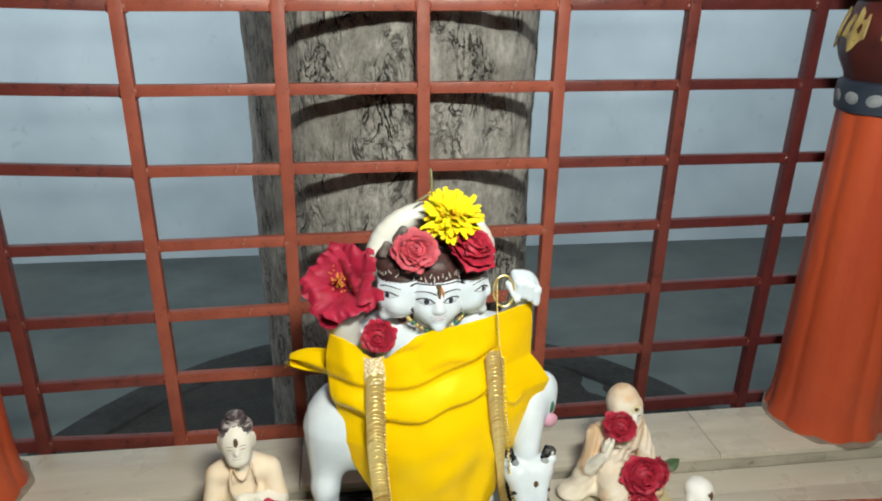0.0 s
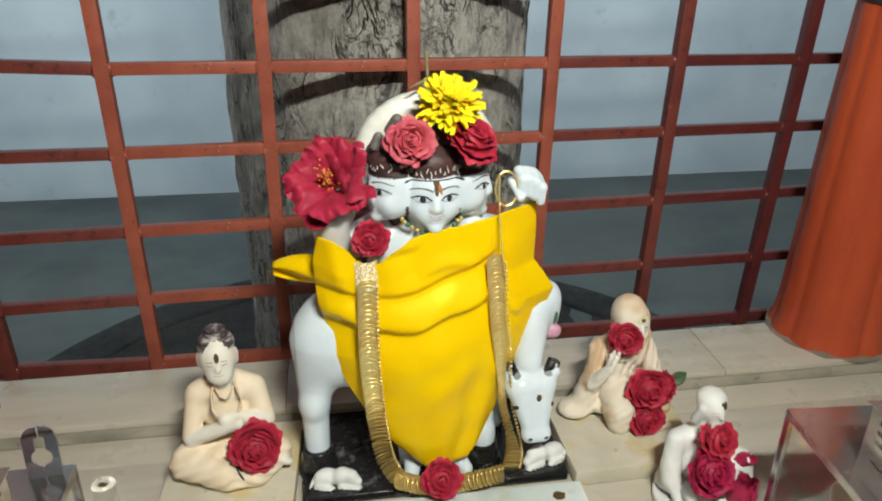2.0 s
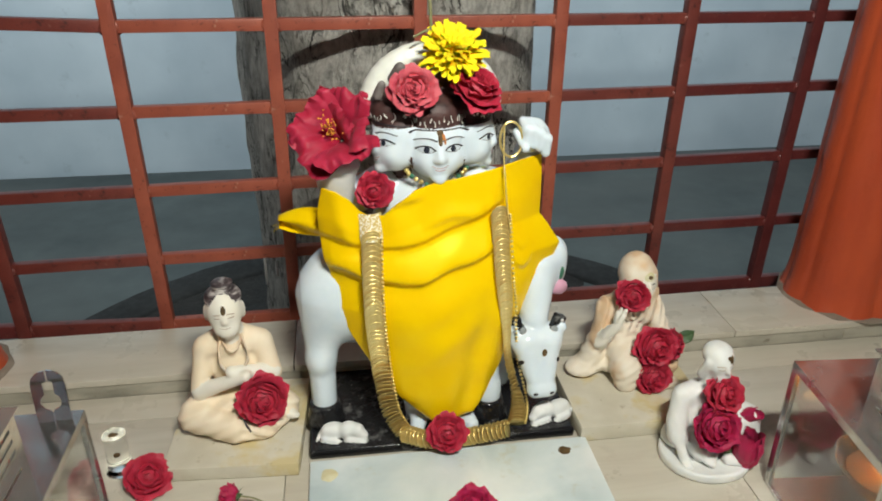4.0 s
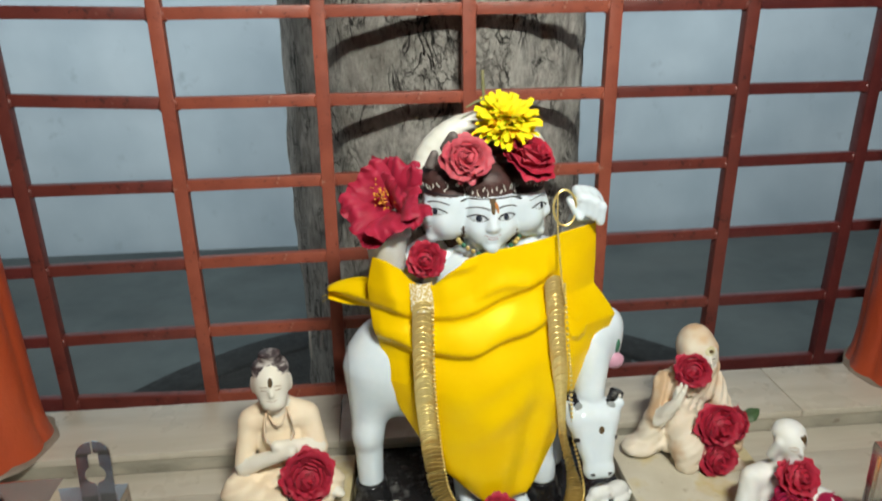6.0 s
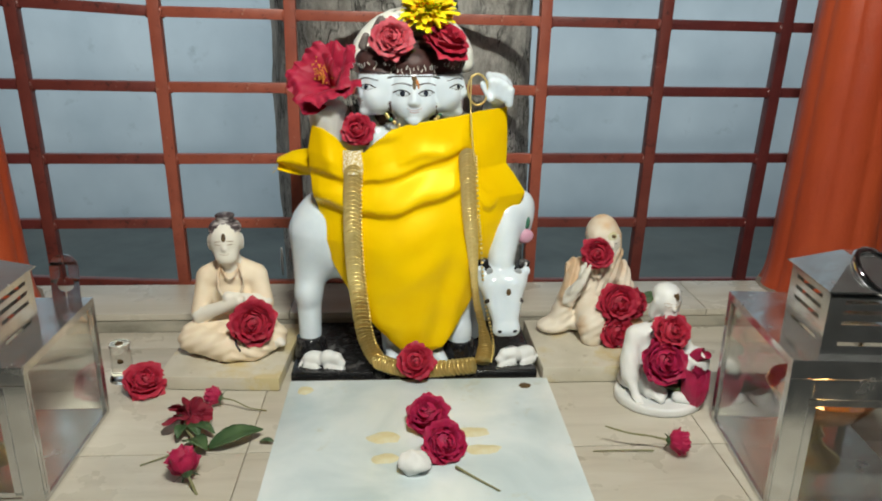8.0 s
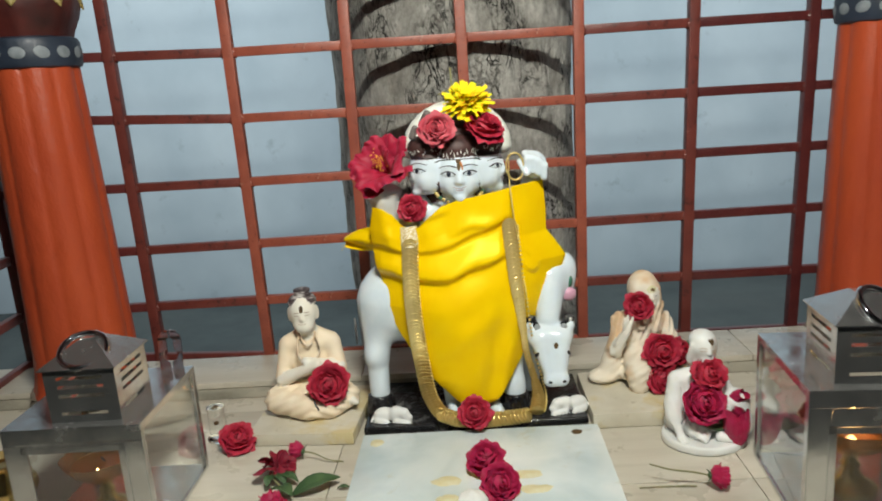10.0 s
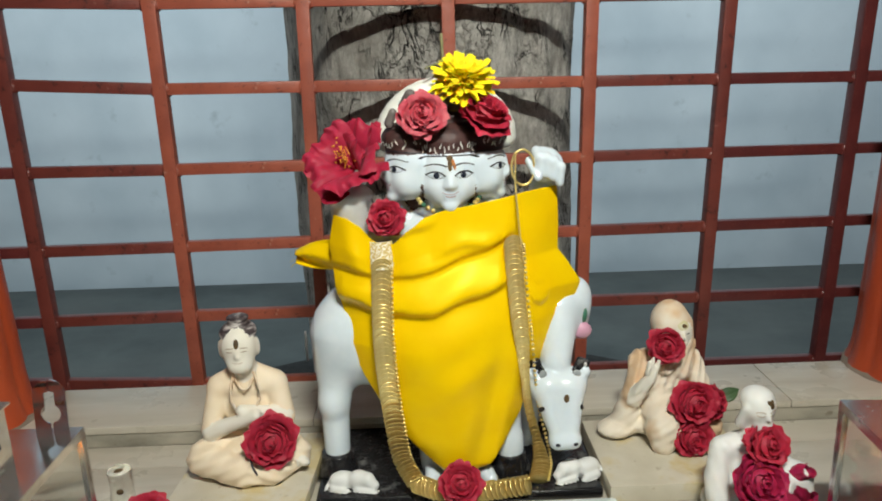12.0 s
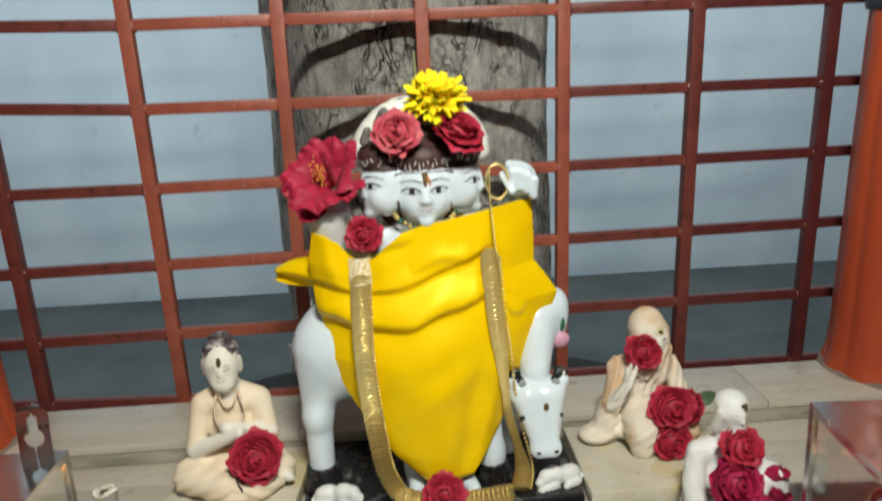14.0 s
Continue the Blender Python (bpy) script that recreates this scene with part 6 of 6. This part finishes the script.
# ---- lanterns ----
def lantern(m, H, e, lean):
    top = thing("lantern", "stainless steel box lantern with glass sides and a vented roof", "lantern", m, "oil lamp lanterns")
    W, D = 0.092, 0.098
    bm = bmesh.new()
    box(bm, -W, W, -D, D, 0.0, 0.006, 0.001)
    part("base_plate", bm, M["steel"], top, smooth=False)
    for sx in (-1, 1):
        for sy in (-1, 1):
            bm = bmesh.new()
            x, y = sx * (W - 0.005), sy * (D - 0.005)
            box(bm, x - 0.005, x + 0.005, y - 0.0012, y + 0.0012, 0.006, H - 0.002)
            box(bm, x - 0.0012 + sx * 0.0038, x + 0.0012 + sx * 0.0038, y - 0.005, y + 0.005, 0.006, H - 0.002)
            part("corner_post", bm, M["steel"], top, smooth=False)
    for sy in (-1, 1):
        bm = bmesh.new()
        y = sy * (D - 0.0006)
        box(bm, -W, W, y - 0.0008, y + 0.0008, H - 0.020, H)
        part("top_rail", bm, M["steel"], top, smooth=False)
        bm = bmesh.new()
        y = sy * (D - 0.0035)
        box(bm, -W + 0.004, W - 0.004, y - 0.0012, y + 0.0012, 0.006, H - 0.004)
        pane = part("glass_pane", bm, M["glass"], top, smooth=False)
        pane.visible_shadow = False
    for sx in (-1, 1):
        bm = bmesh.new()
        x = sx * (W - 0.0006)
        box(bm, x - 0.0008, x + 0.0008, -D, D, H - 0.009, H)
        part("top_rail", bm, M["steel"], top, smooth=False)
        bm = bmesh.new()
        x = sx * (W - 0.0035)
        box(bm, x - 0.0012, x + 0.0012, -D + 0.004, D - 0.004, 0.006, H - 0.004)
        pane = part("glass_pane", bm, M["glass"], top, smooth=False)
        pane.visible_shadow = False
    # door frame on the front
    door = bmesh.new()
    y = -D - 0.0016
    for x0, x1, z0, z1 in ((-0.068, 0.068, 0.138, 0.146), (-0.068, -0.060, 0.012, 0.146), (0.060, 0.068, 0.012, 0.146), (-0.068, 0.068, 0.010, 0.016)):
        box(door, x0, x1, y - 0.0012, y + 0.0012, z0, z1)
    part("door_frame", door, M["steel"], top, smooth=False)
    for x0, x1 in ((-W + 0.001, -0.066), (0.066, W - 0.001)):
        bm = bmesh.new()
        box(bm, x0, x1, -D - 0.0014, -D + 0.0002, 0.006, H - 0.0205)
        part("front_border", bm, M["steel"], top, smooth=False)
    bm = bmesh.new()
    box(bm, -0.0655, 0.0655, -D - 0.0014, -D + 0.0002, 0.1465, H - 0.0205)
    part("front_border", bm, M["steel"], top, smooth=False)
    # top plate with an opening under the vented house
    bm = bmesh.new()
    a, b, c = 0.046, 0.046, -0.043
    box(bm, -W, e - a, -D, D, H, H + 0.0015)
    box(bm, e + a, W, -D, D, H, H + 0.0015)
    box(bm, e - a, e + a, -D, c - b, H, H + 0.0015)
    box(bm, e - a, e + a, c + b, D, H, H + 0.0015)
    part("top_plate", bm, M["steel"], top, smooth=False)
    # vented house: walls built of strips, so that the slots are open
    z0, z1 = H + 0.001, H + 0.077
    slots = [z0 + 0.014, z0 + 0.038, z0 + 0.050, z0 + 0.062]

    def slotted(length, m):
        bm = bmesh.new()
        half, cut = length / 2, length * 0.33
        box(bm, -half, -cut, -0.0007, 0.0007, z0, z1)
        box(bm, cut, half, -0.0007, 0.0007, z0, z1)
        edges = [z0] + [v for s in slots for v in (s, s + 0.0048)] + [z1]
        for i in range(0, len(edges), 2):
            box(bm, -cut, cut, -0.0007, 0.0007, edges[i], edges[i + 1])
        ob = part("vent_wall", bm, M["steel"], top, smooth=False)
        ob.matrix_local = m

    slotted(2 * a, pose(e, c - b, 0))
    slotted(2 * a, pose(e, c + b, 0))
    slotted(2 * b, pose(e - a, c, 0, 0, 0, 90))
    slotted(2 * b, pose(e + a, c, 0, 0, 0, 90))
    bm = bmesh.new()
    sizes = [(a + 0.005, b + 0.005, z1), (a + 0.005, b + 0.005, z1 + 0.0015), (0.014, 0.014, z1 + 0.026), (0.012, 0.012, z1 + 0.0268)]
    rings = [[bm.verts.new((e + sx * p, c + sy * q, z)) for sx, sy in ((-1, -1), (1, -1), (1, 1), (-1, 1))] for p, q, z in sizes]
    for r, s in zip(rings, rings[1:]):
        for i in range(4):
            bm.faces.new((r[i], r[(i + 1) % 4], s[(i + 1) % 4], s[i]))
    bm.faces.new(rings[-1])
    bm.faces.new(list(reversed(rings[0])))
    part("vent_roof", bm, M["steel"], top, smooth=False)
    bm = bmesh.new()
    tube(bm, [(0.029 * math.cos(t), 0.029 * math.sin(t), 0) for t in (2 * math.pi * i / 40 for i in range(41))], 0.0042, 12)
    ring = part("ring", bm, M["chrome"], top, "thick chrome carrying ring")
    ring.matrix_local = pose(e - 0.004 + 0.0006 * lean, c - 0.022, z1 + 0.0180 - 0.0002 * lean, 31, lean, 0)
    bm = bmesh.new()
    for x0, x1, y0, y1 in ((-0.010, 0.010, -0.010, -0.007), (-0.010, 0.010, 0.007, 0.010), (-0.010, -0.007, -0.010, 0.010), (0.007, 0.010, -0.010, 0.010)):
        box(bm, x0, x1, y0, y1, 0, 0.003, 0.0008)
    clip = part("ring_clip", bm, M["chrome"], ring)
    clip.matrix_local = ring.matrix_local.inverted() @ pose(e, c - 0.002, z1 + 0.0290, 24, 0, 6)
    # hanger tab: a plate with an arched head and a keyhole, in two halves
    bm = bmesh.new()
    tall, half = 0.064, 0.0175

    def outer(z):
        return half if z < tall - half else math.sqrt(max(1e-8, half * half - (z - tall + half) ** 2))

    def inner(z):
        bulb = 0.0105 ** 2 - (z - 0.025) ** 2
        return max(0.0006, math.sqrt(bulb) if bulb > 0 else 0.0, 0.0052 if 0.025 < z < 0.050 else 0.0)

    for side in (-1, 1):
        sheet(bm, 2, 48, lambda u, v: Vector((side * (inner(tall * v) + (max(outer(tall * v), inner(tall * v) + 0.0004) - inner(tall * v)) * u), 0, tall * v)))
    tab = part("hanger_tab", bm, M["chrome"], top, "steel tab with a keyhole", smooth=False)
    tab.matrix_local = pose(W - 0.026, D - 0.016, H + 0.001, -6, 0, 0)
    solid = tab.modifiers.new("thickness", "SOLIDIFY")
    solid.thickness = 0.0018
    return top


def oil_lamp(m, lit=True):
    top = thing("oil_lamp", "brass oil lamp with a copper lotus bowl and a small flame", "oil lamp", m, "oil lamps")
    bm = bmesh.new()
    lathe(bm, [(0.034, 0.0), (0.034, 0.004), (0.026, 0.010), (0.014, 0.020), (0.010, 0.030), (0.013, 0.034), (0.010, 0.038), (0.008, 0.046), (0.014, 0.052), (0.010, 0.054)], 32)
    part("stem", bm, M["brass"], top)
    bm = bmesh.new()

    def scallop(a, z):
        return 1 + 0.05 * abs(math.cos(4.5 * a)) * max(0, (z - 0.06) / 0.04)

    lathe(bm, [(0.010, 0.052), (0.028, 0.058), (0.046, 0.072), (0.057, 0.090), (0.061, 0.098), (0.059, 0.0985), (0.054, 0.090), (0.044, 0.076), (0.028, 0.064), (0.004, 0.061)], 72, shape=scallop)
    bowl = part("bowl", bm, M["copper"], top, "scalloped copper bowl")
    bm = bmesh.new()
    lathe(bm, [(0.048, 0.0815), (0.048, 0.0818), (0.004, 0.0819)], 40)
    part("oil", bm, M["oil"], bowl)
    bm = bmesh.new()
    tube(bm, curve_points([(0.01, 0.01, 0.074), (0.003, 0.003, 0.083), (0, 0, 0.092)], 6), 0.0016, 8)
    wick = part("wick", bm, M["ink"], top)
    bm = bmesh.new()
    lathe(bm, [(0.0008, 0.089), (0.0058, 0.094), (0.0072, 0.099), (0.0060, 0.106), (0.0028, 0.112), (0.0002, 0.116)], 14)
    flame = part("flame", bm, M["flame"], wick)
    if not lit:
        # Low flame added out of sight behind the rim to brighten the bowl.
        flame.matrix_local = pose(0.012, -0.041, 0.041) @ Matrix.Scale(0.45, 4)
        tagged(top, "brass oil lamp with copper lotus bowl, hidden added flame")
    return top


right_lantern = lantern(pose(0.489, -0.231, 0.0008, 0, 0, -7), 0.190, -0.015, 26)
left_lantern = lantern(pose(-0.518, -0.137, 0.0008, 0, 0, -2), 0.170, 0.020, 6)
right_lamp = oil_lamp(pose(0.492, -0.225, 0.0072))
oil_lamp(pose(-0.532, -0.150, 0.0072) @ Matrix.Scale(0.86, 4), False)


# ---- small things ----
def blot(name, label, mat, x, y, z, rx, ry, seed):
    bm = bmesh.new()
    n = 26
    mid = bm.verts.new((0, 0, 0.0012))
    rim, low = [], []
    for i in range(n):
        a = 2 * math.pi * i / n
        k = 1 + 0.28 * noise.noise(Vector((math.cos(a) * 1.6, math.sin(a) * 1.6, seed)))
        rim.append(bm.verts.new((rx * 0.8 * k * math.cos(a), ry * 0.8 * k * math.sin(a), 0.0009)))
        low.append(bm.verts.new((rx * k * math.cos(a), ry * k * math.sin(a), -0.0004)))
    for i in range(n):
        j = (i + 1) % n
        bm.faces.new((mid, rim[i], rim[j]))
        bm.faces.new((rim[i], low[i], low[j], rim[j]))
    ob = part(name, bm, M[mat])
    ob.location = (x, y, z)
    return tagged(ob, label, "stain", "daubs on the slab")


SLAB = 0.0098
for i, (x, y, rx, ry) in enumerate(((-0.044, -0.150, 0.024, 0.013), (-0.046, -0.196, 0.018, 0.012), (0.072, -0.145, 0.022, 0.013), (0.078, -0.185, 0.024, 0.012))):
    blot("paste_mark", "smear of yellow sandal paste on the marble slab", "paste", x, y, SLAB, rx, ry, i * 3.7)
blot("dried_daub", "dried brown daub near the corner of the marble slab", "dab", 0.166, -0.028, SLAB, 0.009, 0.008, 2.2)
blot("dried_daub", "pale dried daub near the corner of the marble slab", "paste", -0.156, -0.020, SLAB, 0.012, 0.012, 5.1)


def white_petal():
    bm = bmesh.new()
    ball(bm, (0, 0, 0.013), (0.020, 0.017, 0.014), seg=24)
    for v in bm.verts:
        v.co += 0.004 * noise.noise_vector(v.co * 90)
        v.co.z = max(v.co.z, 0.0)
    ob = part("cotton_tuft", bm, M["cotton"])
    ob.location = (-0.010, -0.225, SLAB)
    tagged(ob, "white cotton tuft lying beside the roses on the slab", "cotton")


white_petal()


def twig(label, pts, r):
    bm = bmesh.new()
    tube(bm, curve_points(pts, 14), lambda t: r * (1 - 0.4 * t), 8)
    tagged(part("twig", bm, M["stem"]), label, "twig", "loose stems")


twig("thin dry rose stem lying on the marble slab", [(0.040, -0.225, 0.014), (0.060, -0.245, 0.012), (0.086, -0.272, 0.0115)], 0.0018)
twig("thin dry rose stem lying on the tiles", [(-0.300, -0.150, 0.003), (-0.322, -0.162, 0.002), (-0.345, -0.176, 0.002)], 0.0013)
twig("second thin dry stem beside the red bud", [(0.300, -0.195, 0.003), (0.260, -0.190, 0.002), (0.222, -0.189, 0.002)], 0.0012)


def holder():
    top = thing("incense_holder", "small clear acrylic incense holder with two burnt brown spots", "holder", pose(-0.432, 0.052, 0.0008, 0, 0, 12))
    bm = bmesh.new()
    lathe(bm, [(0.020, 0.0), (0.020, 0.004), (0.016, 0.008), (0.014, 0.052), (0.015, 0.058), (0.0145, 0.0590)], 24)
    body = part("body", bm, M["glass"], top)
    body.visible_shadow = False
    for y, z, r in ((-0.0155, 0.036, 0.0045), (-0.004, 0.0605, 0.006)):
        bm = bmesh.new()
        ball(bm, (0, y, z), (r, 0.002 if z < 0.05 else r * 0.7, 0.004 if z < 0.05 else 0.0015), seg=12)
        part("burnt_spot", bm, M["dab"], top)


holder()


def brass_vessel():
    top = thing("brass_vessel", "small embossed brass vessel standing beside the lantern", "vessel", pose(-0.675, -0.150, 0.0008))
    bm = bmesh.new()
    lathe(bm, [(0.024, 0.0), (0.026, 0.004), (0.018, 0.012), (0.030, 0.026), (0.040, 0.044), (0.038, 0.060), (0.026, 0.072), (0.024, 0.080), (0.031, 0.088), (0.030, 0.090), (0.022, 0.082)], 48, shape=lambda a, z: 1 + 0.03 * math.cos(12 * a) * (0.02 < z < 0.07) + 0.015 * math.sin(500 * z))
    part("body", bm, M["brass"], top)
    bm = bmesh.new()
    tube(bm, [(0.0315 * math.cos(t), 0.0315 * math.sin(t), 0.089) for t in (2 * math.pi * i / 32 for i in range(33))], 0.0020, 8)
    part("rim", bm, M["brass"], top)


brass_vessel()


# ---- side grilles beside the pillars ----
def side_grille(x, coat):
    top = thing("side_grille", "dark painted iron grille closing the side of the shrine", "grille", pose(x, 0, 0), "side grilles")
    ys = (0.40, 0.17, -0.06, -0.29, -0.52)
    for y in ys[1:]:
        bm = bmesh.new()
        box(bm, -0.0105, 0.0105, y - 0.0105, y + 0.0105, GROUND, 1.42, 0.0015)
        part("upright_bar", bm, M[coat], top)
    for j in range(len(ROWS)):
        z = row_z(j, x)
        for y1, y0 in zip(ys, ys[1:]):
            bm = bmesh.new()
            box(bm, -0.0075, 0.0075, y0 + 0.0105, y1 - 0.0105, z - 0.0095, z + 0.0095, 0.0015)
            part("cross_bar", bm, M[coat], top)


side_grille(-0.935, "bars_brown")
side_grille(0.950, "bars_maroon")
